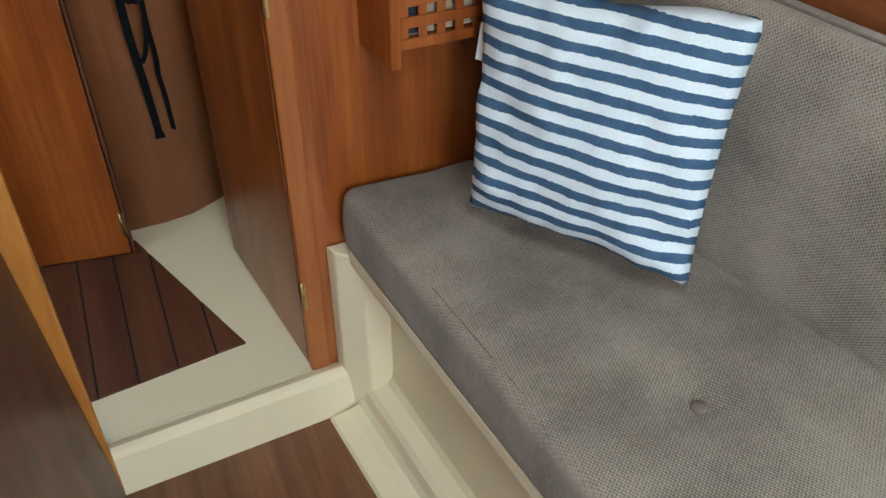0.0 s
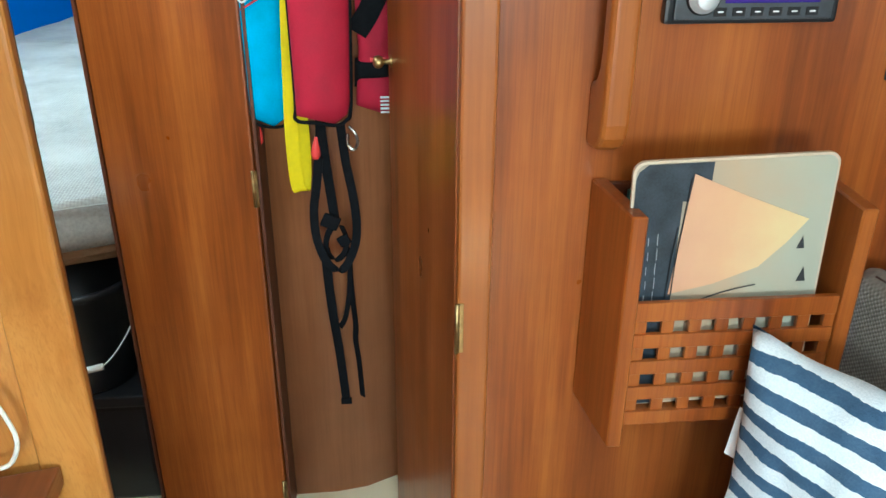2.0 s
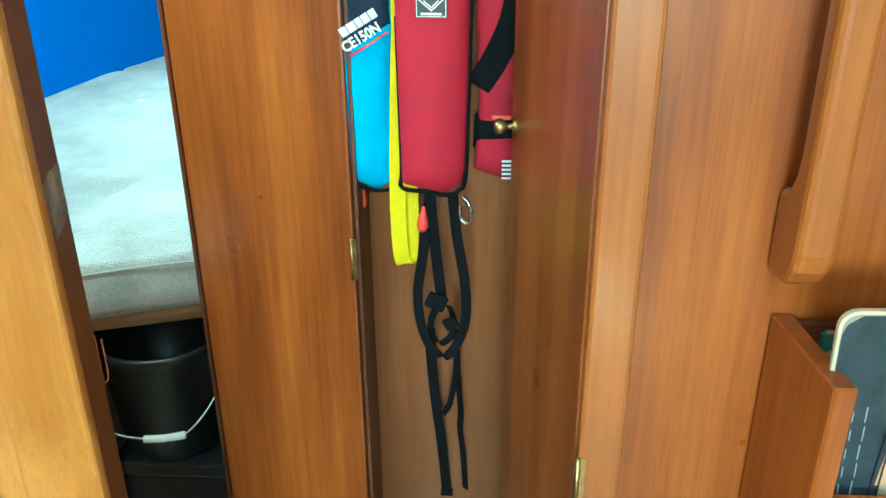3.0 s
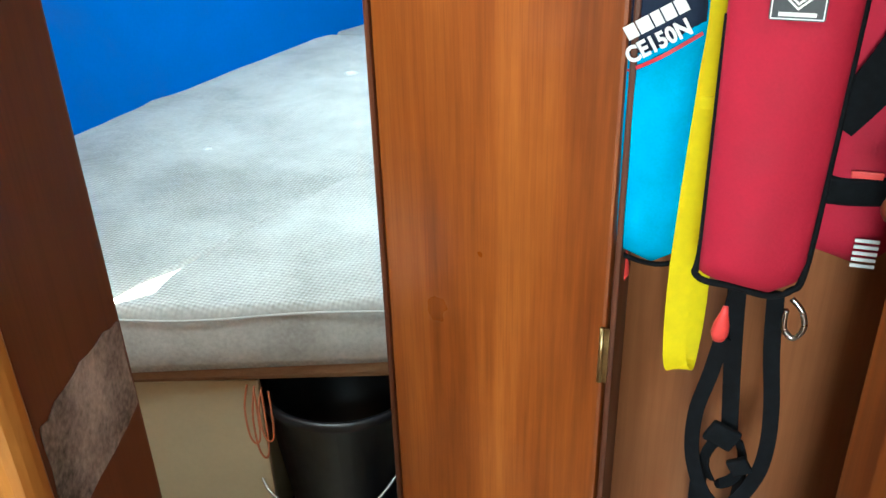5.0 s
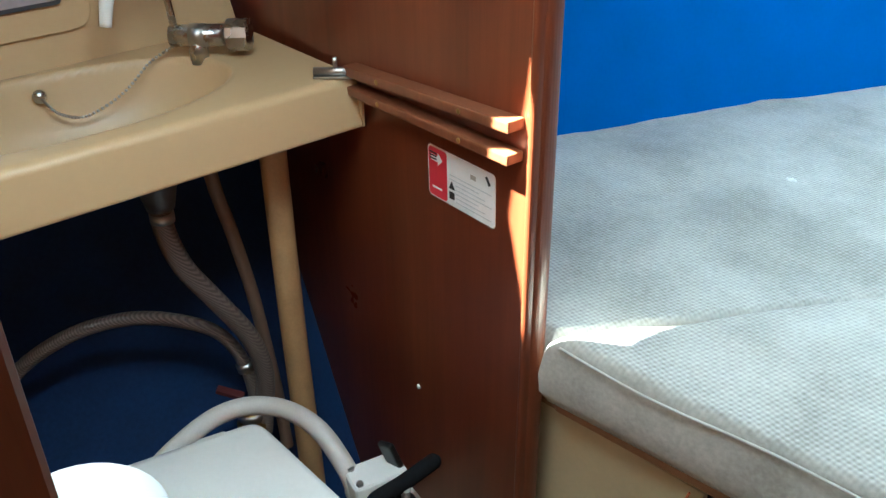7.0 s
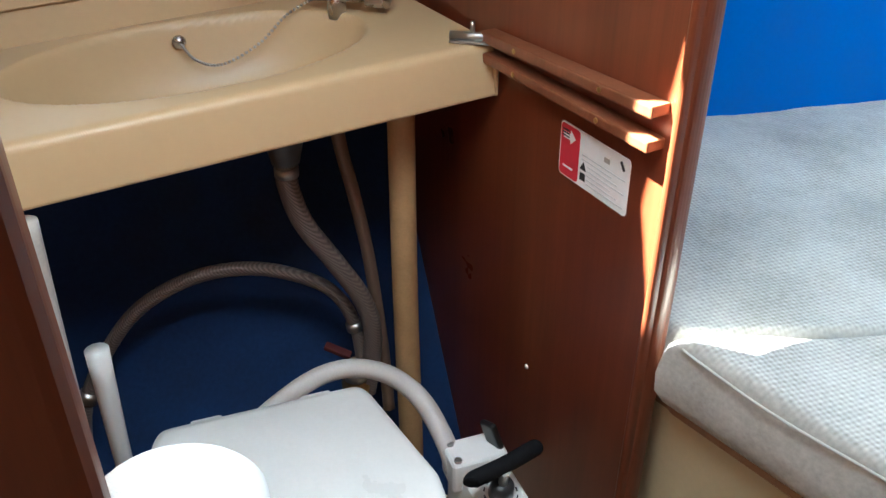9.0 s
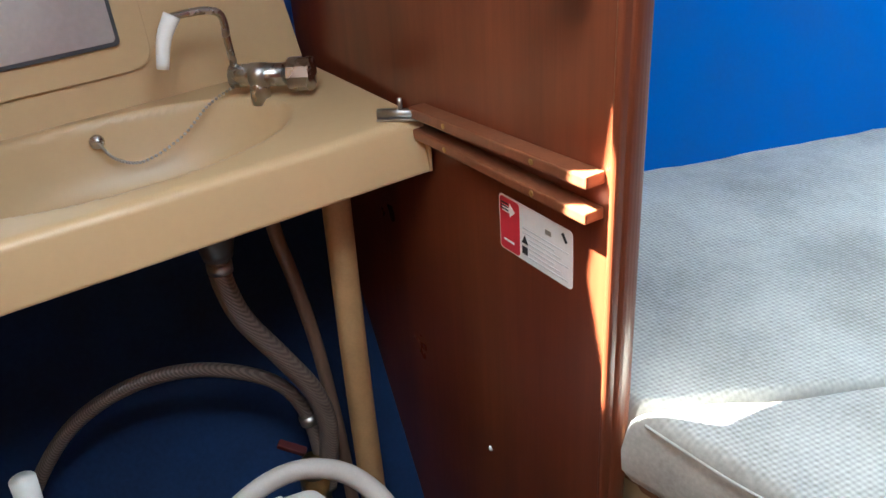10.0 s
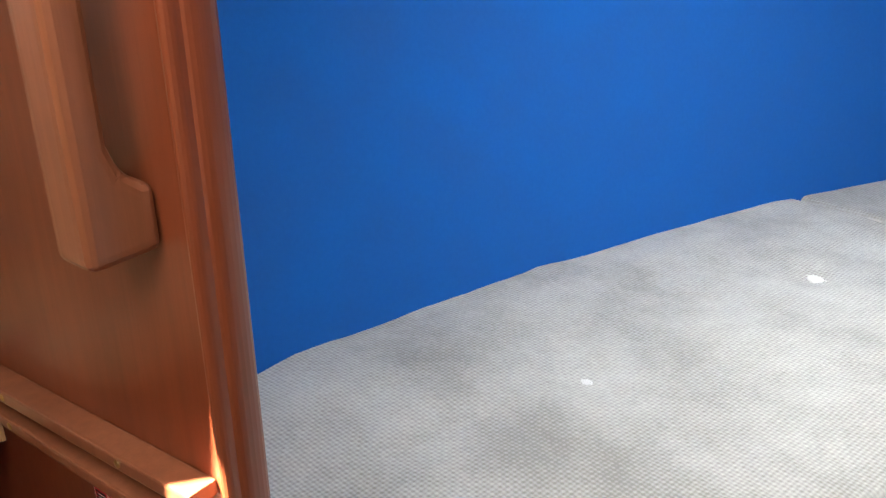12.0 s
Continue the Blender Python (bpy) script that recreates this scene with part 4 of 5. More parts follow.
def toggle(parent, x, y, z):
    t = part("pull_toggle", moved(lathe([(0.0005, -0.022), (0.006, -0.021), (0.0085, -0.014), (0.0075, -0.003), (0.004, 0.010), (0.0028, 0.018), (0.0005, 0.019)], 14), pose(x, y, z, 6, 4, 0)), CORAL, parent, "coral red inflation toggle", True)
    part("lanyard", tube([(x + 0.001, y, z + 0.016), (x + 0.003, y + 0.002, z + 0.04), (x + 0.002, y + 0.010, z + 0.07)], 0.0014, 6), RUBBER, t)


toggle(cyan, -0.294, 0.024, 1.012)
part("hanging_loop", ribbon([(-0.27, 0.0, 1.60), (-0.27, 0.03, 1.64), (-0.27, 0.058, 1.655), (-0.27, 0.066, 1.64)], 0.02, 0.002, (1, 0, 0)), RUBBER, cyan)

strap_y = thing("yellow_lifting_strap", pose(-0.005, 0.566, -0.008), "bright yellow webbing strap hanging in a loop", "strap")
part("webbing", ribbon([(-0.216, 0.0, 1.58), (-0.219, -0.006, 1.33), (-0.225, -0.010, 1.15), (-0.229, -0.012, 1.02), (-0.226, -0.016, 0.930), (-0.219, -0.008, 0.907), (-0.214, 0.010, 0.918), (-0.212, 0.016, 1.0), (-0.22, 0.018, 1.2), (-0.22, 0.020, 1.4), (-0.22, 0.03, 1.56), (-0.222, 0.085, 1.60)], 0.024, 0.002, (1, 0.25, 0)), YELLOW, strap_y, "", False)

part("bar_tack", box(-0.231, -0.208, -0.012, -0.0085, 1.20, 1.212, 0.001), YELLOW, strap_y, "stitched yellow seam")
red = thing("life_jacket", pose(-0.005, 0.488, -0.004), "red life jacket with black piping and a badge", "life jacket", "life jackets")
part("lobe", jacket_lobe([(-0.213, 1.063), (-0.150, 1.053), (-0.133, 1.060), (-0.124, 1.080), (-0.120, 1.20), (-0.110, 1.62), (-0.205, 1.62), (-0.2165, 1.33), (-0.213, 1.12)], 0.034, 5.0), LIFE_RED, red, "", True)
part("piping", tube([(-0.2145, -0.004, 1.30), (-0.2125, -0.006, 1.10), (-0.2135, -0.006, 1.062), (-0.18, -0.009, 1.057), (-0.150, -0.008, 1.0515), (-0.132, -0.007, 1.059), (-0.123, -0.005, 1.08), (-0.119, -0.004, 1.20), (-0.113, -0.004, 1.50)], 0.0032, 8), RUBBER, red, "", True)
BADGE = pose(-0.166, -0.0375, 1.322, 2, 0, -2) @ Matrix.Scale(0.74, 4)
badge = part("badge", moved(plate(rounded(-0.027, 0.027, -0.024, 0.030, 0.003), 0.0012), BADGE), GREY_PLASTIC, red, "dark grey woven badge with a pale emblem")


def stroke(parent, a, b, wide=0.0016):
    """A pale stitched line on the badge between two points."""
    d = (Vector(b) - Vector(a)).normalized() * (wide / 2)
    n = Vector((-d.y, d.x))
    quad = [Vector(a) - d - n, Vector(b) + d - n, Vector(b) + d + n, Vector(a) - d + n]
    part("emblem_line", moved(plate([tuple(p) for p in quad], 0.0006), BADGE @ pose(0, -0.0008, 0)), SILVER, parent)


frame_pts = [(-0.025, -0.022), (0.025, -0.022), (0.025, 0.028), (-0.025, 0.028)]
gem = [(0.0, -0.012), (0.020, 0.006), (0.010, 0.022), (-0.010, 0.022), (-0.020, 0.006)]
for loop, wide in ((frame_pts, 0.0012), (gem, 0.0020)):
    for k in range(len(loop)):
        stroke(badge, loop[k], loop[(k + 1) % len(loop)], wide)
for a, b in (((-0.015, 0.008), (-0.005, 0.014)), ((-0.005, 0.014), (0.0, 0.009)), ((0.0, 0.009), (0.006, 0.015)), ((0.006, 0.015), (0.016, 0.008)), ((-0.012, 0.004), (0.0, -0.007)), ((0.012, 0.004), (0.0, -0.007))):
    stroke(badge, a, b, 0.0022)
part("emblem_bar", moved(box(-0.018, 0.018, -0.0008, 0.0, -0.0195, -0.0155), BADGE), SILVER, badge)
toggle(red, -0.185, 0.004, 1.010)
part("hanging_loop", ribbon([(-0.16, 0.0, 1.60), (-0.16, 0.05, 1.64), (-0.16, 0.115, 1.655), (-0.16, 0.128, 1.64)], 0.02, 0.002, (1, 0, 0)), RUBBER, red)
# crotch straps and buckles below the red jacket
for pts, w in (
    ([(-0.176, 0.008, 1.06), (-0.172, 0.014, 1.00), (-0.166, 0.020, 0.93), (-0.160, 0.024, 0.865)], 0.017),
    ([(-0.142, 0.006, 1.06), (-0.136, 0.010, 0.99), (-0.126, 0.016, 0.92), (-0.122, 0.022, 0.86), (-0.128, 0.022, 0.815), (-0.150, 0.018, 0.775), (-0.176, 0.018, 0.785), (-0.194, 0.022, 0.83), (-0.197, 0.020, 0.89), (-0.188, 0.014, 0.95), (-0.182, 0.008, 1.00)], 0.0155),
    ([(-0.160, 0.030, 0.865), (-0.176, 0.034, 0.835), (-0.180, 0.038, 0.805), (-0.166, 0.036, 0.782), (-0.148, 0.034, 0.795), (-0.142, 0.032, 0.825), (-0.150, 0.030, 0.855)], 0.012),
    ([(-0.183, 0.046, 0.80), (-0.182, 0.060, 0.72), (-0.177, 0.075, 0.62), (-0.170, 0.092, 0.52), (-0.163, 0.112, 0.38)], 0.018),
    ([(-0.138, 0.044, 0.80), (-0.142, 0.060, 0.70), (-0.152, 0.070, 0.63), (-0.165, 0.080, 0.595)], 0.011),
    ([(-0.139, 0.046, 0.79), (-0.139, 0.066, 0.70), (-0.134, 0.080, 0.60), (-0.136, 0.088, 0.555), (-0.131, 0.098, 0.49), (-0.127, 0.114, 0.385)], 0.013),
):
    pts = [(x, y * 1.42, z - 0.012) for x, y, z in pts]
    part("webbing", ribbon(pts, w, 0.0022, (1, -0.15, 0.0) if w > 0.015 else (0.7, -0.6, 0.0)), RUBBER, red, "black webbing strap")
part("buckle", moved(box(-0.016, 0.016, -0.004, 0.004, -0.013, 0.013, 0.003, 2), pose(-0.168, 0.020, 0.862, 0, 24, 0)), RUBBER, red, "black plastic buckle")
part("buckle", moved(box(-0.011, 0.011, -0.004, 0.004, -0.010, 0.010, 0.003, 2), pose(-0.146, 0.024, 0.822, 0, -30, 0)), RUBBER, red, "black plastic buckle")
part("strap_end", box(-0.174, -0.151, 0.155, 0.161, 0.358, 0.372, 0.001), RUBBER, red)
part("shackle", tube([(-0.128, 0.004, 1.045), (-0.118, 0.0, 1.035), (-0.114, 0.0, 1.018), (-0.121, 0.002, 1.004), (-0.130, 0.004, 1.012), (-0.131, 0.005, 1.032)], 0.0028, 8), CHROME, red, "bright steel ring", True)

maroon = thing("life_jacket", pose(-0.003, 0.616, -0.012), "red life jacket with a black belt, behind the others", "life jacket", "life jackets")
part("lobe", jacket_lobe([(-0.118, 1.052), (-0.105, 1.038), (-0.052, 1.036), (-0.038, 1.05), (-0.034, 1.14), (-0.03, 1.62), (-0.10, 1.62), (-0.116, 1.30), (-0.110, 1.15)], 0.030, 9.0), LIFE_RED, maroon, "", True)
part("belt", moved(jacket_lobe([(-0.119, 1.087), (-0.034, 1.093), (-0.033, 1.142), (-0.117, 1.136)], 0.0325, 9.0), pose(0, -0.001, 0)), RUBBER, maroon, "black belt round the lobe", True)
part("shoulder_strap", ribbon([(-0.112, -0.034, 1.19), (-0.085, -0.042, 1.235), (-0.060, -0.040, 1.30), (-0.045, -0.034, 1.42), (-0.045, -0.02, 1.58)], 0.038, 0.003, (1, 0, -0.4)), RUBBER, maroon, "black shoulder strap")
part("red_tab", box(-0.090, -0.062, -0.0375, -0.0345, 1.140, 1.147, 0.001), CORAL, maroon)
for k in range(5):
    part("logo_bar", box(-0.074, -0.052, -0.0345, -0.0335, 1.046 + 0.0068 * k, 1.0495 + 0.0068 * k), WHITE_INK, maroon)
part("hanging_loop", ribbon([(-0.065, 0.0, 1.60), (-0.065, 0.03, 1.64), (-0.065, 0.062, 1.655), (-0.065, 0.072, 1.64)], 0.02, 0.002, (1, 0, 0)), RUBBER, maroon)

# ---- fore cabin ----
FRONT_A, FRONT_B = Vector((-0.984, 0.537)), Vector((-0.606, 0.668))
front_d = (FRONT_B - FRONT_A).normalized()


def front_at(x):
    return FRONT_A.y + (x - FRONT_A.x) * front_d.y / front_d.x


infill = thing("berth_cushion", None, "pale woven centre cushion of the vee berth", "mattress", "vee berth cushions")
part("cover", pad((-1.006, front_at(-1.000) + 0.010), (-0.10, front_at(-0.10) + 0.02), (-0.10, 1.95), (-0.535, 1.95), 0.741, 0.847, 0.020, 0.022, (), 72, 0.009, 1.5), BERTH_CLOTH, infill, "", True)
part("piping", tube([(x, front_at(x) + 0.009 + 0.003 * math.sin(23 * x), 0.833 + 0.003 * math.sin(17 * x)) for x in (-0.984, -0.93, -0.88, -0.83, -0.78, -0.73, -0.68, -0.63, -0.58, -0.4, -0.15)], 0.0018, 6), BERTH_EDGE, infill, "", True)

port_pad = thing("berth_cushion", None, "pale woven port cushion of the vee berth", "mattress", "vee berth cushions")
part("cover", pad((-1.70, 0.47), (-1.034, 0.572), (-0.530, 2.10), (-1.50, 2.10), 0.741, 0.816, 0.006, 0.022, ((-1.208, 1.186, 0.010, 0.045), (-1.132, 1.754, 0.010, 0.045), (-1.40, 1.50, 0.006, 0.2)), 84, 0.007, 4.0), BERTH_CLOTH, port_pad, "", True)
fore_pad = thing("berth_cushion", None, "pale woven fore cushion of the vee berth", "mattress", "vee berth cushions")
part("cover", pad((-1.46, 2.103), (0.96, 2.103), (0.45, 3.5), (-0.94, 3.5), 0.741, 0.816, 0.006, 0.022, (), 30, 0.007, 8.0), BERTH_CLOTH, fore_pad, "", True)
star_pad = thing("berth_cushion", None, "pale woven starboard cushion of the vee berth", "mattress", "vee berth cushions")
part("cover", pad((-0.095, 0.95), (1.06, 0.86), (0.86, 2.09), (-0.095, 2.09), 0.741, 0.816, 0.006, 0.022, (), 30, 0.007, 9.0), BERTH_CLOTH, star_pad, "", True)
for x, y in ((-1.208, 1.186), (-1.132, 1.754)):
    tuft = part("tuft", moved(lathe([(0.0005, 0.0045), (0.009, 0.004), (0.015, 0.0008), (0.016, -0.003)], 12), pose(x, y, 0.8095)), TUFT, port_pad, "pale thread tuft", True)
    for k in range(7):
        a = 0.9 * k
        part("thread", tube([(x, y, 0.812), (x + 0.006 * math.cos(a), y + 0.006 * math.sin(a), 0.8135), (x + 0.019 * math.cos(a + 0.3), y + 0.013 * math.sin(a + 0.3), 0.8105)], 0.0011, 5, 3), TUFT, tuft)

berth = thing("vee_berth", None, "raw timber berth board on a cream front panel", "berth")
part("board", prism([(-1.040, 0.566), (-0.996, front_at(-0.996) + 0.026), (-0.10, front_at(-0.10) + 0.026), (-0.10, 3.4), (-1.2, 3.2), (-1.55, 0.9), (-1.55, 0.58), (-1.045, 0.60)], 0.722, 0.740, 0.002), SHELF_WOOD, berth)
part("edge_board", slab((-1.050, front_at(-1.050) + 0.052), (-0.10, front_at(-0.10) + 0.040), 0.700, 0.7215, 0.020, 0.002), SHELF_WOOD, berth, "rough timber edge beam")
part("front_panel", slab((-1.060, front_at(-1.060) + 0.060), (-0.812, front_at(-0.812) + 0.046), DECK_Z, 0.6995, 0.012, 0.002), CREAM_SHADED, berth, "cream painted front panel, shade in its colour")
part("inner_panel", slab((-0.868, 0.640), (-0.88, 1.15), DECK_Z, 0.721, 0.012), CREAM_SHADED, berth)
# black sheet stands in for the shade in the opening under the berth
part("back_panel", slab((-0.88, 1.16), (0.0, 1.16), DECK_Z, 0.721, 0.012), BLACK, berth, "black sheet for the shade under the berth")

bucket = thing("bucket", pose(-0.735, 0.768, 0.390), "black plastic bucket under the berth board", "bucket")
part("body", lathe([(0.001, 0.0), (0.098, 0.0), (0.102, 0.006), (0.128, 0.236), (0.136, 0.238), (0.1375, 0.252), (0.134, 0.257), (0.127, 0.255), (0.122, 0.230), (0.097, 0.012), (0.001, 0.010)], 40), BLACK, bucket, "", True)
part("bail", tube([(-0.138, 0.0, 0.235), (-0.128, -0.07, 0.165), (-0.080, -0.140, 0.112), (0.0, -0.155, 0.098), (0.075, -0.150, 0.106), (0.126, -0.08, 0.16), (0.138, 0.0, 0.235)], 0.0022, 6), STEEL, bucket, "thin wire handle", True)
part("grip", tube([(0.000, -0.155, 0.098), (0.040, -0.1535, 0.101), (0.078, -0.149, 0.107)], 0.0075, 12), WHITE, bucket, "white plastic grip", True)
crate = thing("storage_box", pose(-0.73, 0.780, DECK_Z), "black plastic storage box with a flat lid", "box")
part("body", box(-0.10, 0.13, -0.115, 0.13, 0.0, 0.260, 0.01), BLACK, crate)
part("lid", box(-0.105, 0.135, -0.122, 0.135, 0.2605, 0.2895, 0.006), BLACK, crate, "ribbed black lid")
cords = thing("orange_cord", pose(-0.822, front_at(-0.822) + 0.030, 0.70), "orange cord hanging below the berth board", "cord")
for k, (dx, lz) in enumerate(((0.0, 0.10), (0.012, 0.125), (0.024, 0.09))):
    part("strand", tube([(dx, 0.006, 0.0), (dx - 0.006, 0.0, -lz * 0.4), (dx - 0.002, -0.004, -lz * 0.85), (dx + 0.008, -0.004, -lz), (dx + 0.015, -0.002, -lz * 0.8), (dx + 0.012, 0.004, -0.003)], 0.0016, 7), CORD_ORANGE, cords, "", True)

# ---- heads ----
ON_WALL = EDGE  # local x along the bulkhead, -y off its face


def wall_x(x):
    return (x - HEADS_A[0]) / (HEADS_B[0] - HEADS_A[0]) * EDGE_L


for zl, zr, h in ((1.083, 1.108, 0.014), (1.056, 1.069, 0.013)):
    fid = thing("fiddle_rail", ON_WALL, "thin teak fiddle rail on the bulkhead", "rail", "fiddle rails")
    a, b = wall_x(-1.385), wall_x(-1.046)
    bm = box(0, 1, -0.025, 0.0, -0.5, 0.5)
    for v in bm.verts:
        z = zl + (zr - zl) * v.co.x
        v.co = (a + (b - a) * v.co.x, v.co.y, z + v.co.z * h)
    part("batten", bevelled(bm, 0.0025, 2), RAIL_WOOD, fid)
    for f in (0.25, 0.75):
        part("screw", moved(lathe([(0.0005, 0.0016), (0.0035, 0.001), (0.0035, 0.0)], 10), pose(a + (b - a) * f, -0.0248, zl + (zr - zl) * f, 90, 0, 0)), BRASS, fid)

sticker = thing("instruction_label", ON_WALL @ pose(wall_x(-1.223), -0.0006, 0.953, 0, -1.0, 0), "white instruction sticker with a red side panel", "sticker")
LW, LH = 0.134, 0.072
part("sheet", plate(rounded(0, LW, 0, LH, 0.006), 0.0008), WHITE_INK, sticker)
red_panel = part("red_panel", moved(plate(rounded(0.002, 0.040, 0.002, LH - 0.002, 0.005), 0.0004), pose(0, -0.0006, 0)), RED_INK, sticker, "red side panel")
part("logo_arrow", moved(plate([(0.008, 0.060), (0.022, 0.060), (0.022, 0.065), (0.032, 0.056), (0.022, 0.047), (0.022, 0.052), (0.008, 0.052)], 0.0004), pose(0, -0.0012, 0)), WHITE_INK, red_panel)
for k in range(3):
    part("logo_line", box(0.005, 0.020, -0.0016, -0.0012, 0.054 + 0.004 * k, 0.056 + 0.004 * k), INK, red_panel)
part("red_line", box(0.010, 0.030, -0.0016, -0.0012, 0.014, 0.0165), WHITE_INK, red_panel)
for k in range(7):
    part("text_line", box(0.058 if k < 5 else 0.046, 0.128 - 0.012 * (k % 3), -0.0009, -0.0004, 0.008 + 0.0058 * k, 0.0092 + 0.0058 * k), FAINT_PRINT, sticker)
part("pictogram", box(0.045, 0.055, -0.0010, -0.0004, 0.010, 0.020), INK, sticker)
part("pictogram", moved(plate([(0.044, 0.024), (0.056, 0.024), (0.050, 0.035)], 0.0005), pose(0, -0.0009, 0)), INK, sticker)
part("pictogram", box(0.088, 0.098, -0.0010, -0.0004, 0.052, 0.058), GREY_PIPE, sticker)
part("pictogram", moved(box(-0.002, 0.002, -0.0010, -0.0004, -0.006, 0.006), pose(0.121, 0, 0.060, 0, -35, 0)), INK, sticker)

dot = thing("screw_cap", ON_WALL @ pose(wall_x(-1.262), 0, 0.60, 90, 0, 0), "small white screw cap on the bulkhead", "screw cap")
part("cap", lathe([(0.0005, 0.003), (0.003, 0.0026), (0.0045, 0.0)], 12), WHITE, dot, "", True)

grab = thing("grab_rail", ON_WALL @ pose(wall_x(-1.085), 0, 1.287), "upright teak grab rail on the heads bulkhead", "grab rail")
gp = [(-0.052, 0.0), (-0.052, 0.40), (-0.026, 0.40), (-0.026, 0.075), (-0.020, 0.058), (-0.008, 0.048), (0.0, 0.046), (0.0, 0.0)]
bm = prism(gp, -0.020, 0.020, 0.010, 4)
part("bar", moved(bm, Matrix(((0, 0, 1, 0), (1, 0, 0, 0), (0, 1, 0, 0), (0, 0, 0, 1)))), RAIL_WOOD, grab)

# wash basin counter: one moulding with a sunk oval bowl
CR, CL, BR_, BL_ = Vector((-1.378, 0.466)), Vector((-1.249, -0.150)), Vector((-1.700, 0.400)), Vector((-1.553, -0.165))
CT, CB = 1.074, 1.005
basin = thing("wash_basin", None, "cream moulded wash basin counter with an oval bowl", "wash basin")
along = (CR - CL).normalized()
across = Vector((-along.y, along.x))
if across.x > 0:
    across = -across
BOWL = Vector((-1.470, 0.090))


def counter(u, v):
    f, k = CL.lerp(CR, u), BL_.lerp(BR_, u)
    p = f.lerp(k, v)
    r = math.hypot((p - BOWL).dot(along) / 0.240, (p - BOWL).dot(across) / 0.132)
    z = CT - 0.110 * max(0.0, 1.0 - r ** 5.5)
    e = v * (f - k).length
    z -= max(0.0, 0.010 - e) ** 2 * 30
    return Vector((p.x, p.y, z))


bm = sheet(150, 90, counter)
rim = sorted((v for v in bm.verts if abs((Vector(v.co[:2]) - CL).dot(across)) < 0.0005), key=lambda v: v.co.y)
rows = [rim]
for out, z in ((0.003, CT - 0.006), (0.0045, CT - 0.011), (0.0055, CT - 0.016), (0.017, CB + 0.004), (0.0172, CB + 0.001), (0.015, CB - 0.001), (0.010, CB - 0.001), (0.009, CB + 0.001), (0.0, CB + 0.03)):
    rows.append([bm.verts.new((v.co.x - across.x * out, v.co.y - across.y * out, z)) for v in rim])
for a, b in zip(rows, rows[1:]):
    for i in range(len(rim) - 1):
        bm.faces.new((a[i], a[i + 1], b[i + 1], b[i]))
part("counter", bm, SINK_CREAM, basin, "", True)
for q, d in ((CR, 1), (CL, -1)):
    other = BR_ if d > 0 else BL_
    part("end_panel", prism([(q.x - across.x * 0.018, q.y - across.y * 0.018), (other.x, other.y), (other.x - along.x * 0.004 * d, other.y - along.y * 0.004 * d), (q.x - across.x * 0.018 - along.x * 0.004 * d, q.y - across.y * 0.018 - along.y * 0.004 * d)], CB, CT - 0.022), SINK_CREAM, basin)
back_panel = bmesh.new()
T = TOP_Z - 0.08
lean_v = Vector((-0.10, -0.03))
q = [(BL_.x, BL_.y, CT - 0.004), (BR_.x, BR_.y, CT - 0.004), (BR_.x + lean_v.x, BR_.y - 0.11, T), (BL_.x + lean_v.x, BL_.y - 0.03, T)]
vs = [back_panel.verts.new(p) for p in q] + [back_panel.verts.new((p[0] - 0.012, p[1], p[2])) for p in q]
for idx in ((0, 1, 2, 3), (7, 6, 5, 4), (0, 4, 5, 1), (1, 5, 6, 2), (2, 6, 7, 3), (3, 7, 4, 0)):
    back_panel.faces.new([vs[i] for i in idx])
part("upstand", bevelled(back_panel, 0.004, 2), SINK_CREAM, basin, "tall cream backboard")
part("waste", lathe([(0.001, 0.0), (0.020, 0.0), (0.022, 0.010), (0.028, 0.035), (0.03, 0.06)], 18), GREY_PLASTIC, basin, "dark waste fitting", True).location = (-1.455, 0.190, 0.905)

# frame of reference on the leaning backboard
bu = (Vector(q[1]) - Vector(q[0])).normalized()
bn = bu.cross(Vector(q[3]) - Vector(q[0])).normalized()
if bn.x < 0:
    bn = -bn
bw = bn.cross(bu)
if bw.z < 0:
    bw = -bw
BOARD = Matrix((bu, -bn, bw)).transposed().to_4x4()
BOARD.translation = Vector(q[0])
mir = thing("mirror", BOARD @ pose(-0.10, 0, 0), "old clouded mirror in a dark frame over the basin", "mirror")
part("frame", moved(plate(rounded(0.02, 0.415, 0.088, 0.50, 0.008), 0.006, 0.001), pose(0, -0.0065, 0)), GREY_PLASTIC, mir, "thin dark frame")
part("glass", moved(plate(rounded(0.026, 0.409, 0.094, 0.494, 0.006), 0.001), pose(0, -0.0085, 0)), mirror_mat, mir, "mirror glass")
part("raised_panel", moved(plate(rounded(-0.02, 0.455, 0.050, 0.54, 0.03), 0.005, 0.002), BOARD @ pose(-0.10, -0.0055, 0)), SINK_CREAM, basin, "raised cream panel behind the mirror")
mir.location += BOARD.to_3x3() @ Vector((0, -0.005, 0))

tap = thing("tap", None, "chrome folding tap with a white nozzle", "tap")
B0, B1 = Vector((-1.590, 0.270, 1.104)), Vector((-1.548, 0.342, 1.106))
part("body", tube([B0, B0.lerp(B1, 0.5), B1], 0.016, 18, 1), CHROME, tap, "", True)
kd = (B1 - B0).normalized()
part("knob", tube([B1 + kd * 0.001, B1 + kd * 0.032], 0.023, 10, 1), CHROME, tap, "faceted chrome knob")
part("base", tube([B0.lerp(B1, 0.45) + Vector((0, 0, -0.040)), B0.lerp(B1, 0.45)], 0.014, 16, 1), CHROME, tap, "", True)
part("collar", tube([B0.lerp(B1, 0.35), B0.lerp(B1, 0.62)], 0.0172, 16, 1), STEEL, tap, "dull steel collar", True)
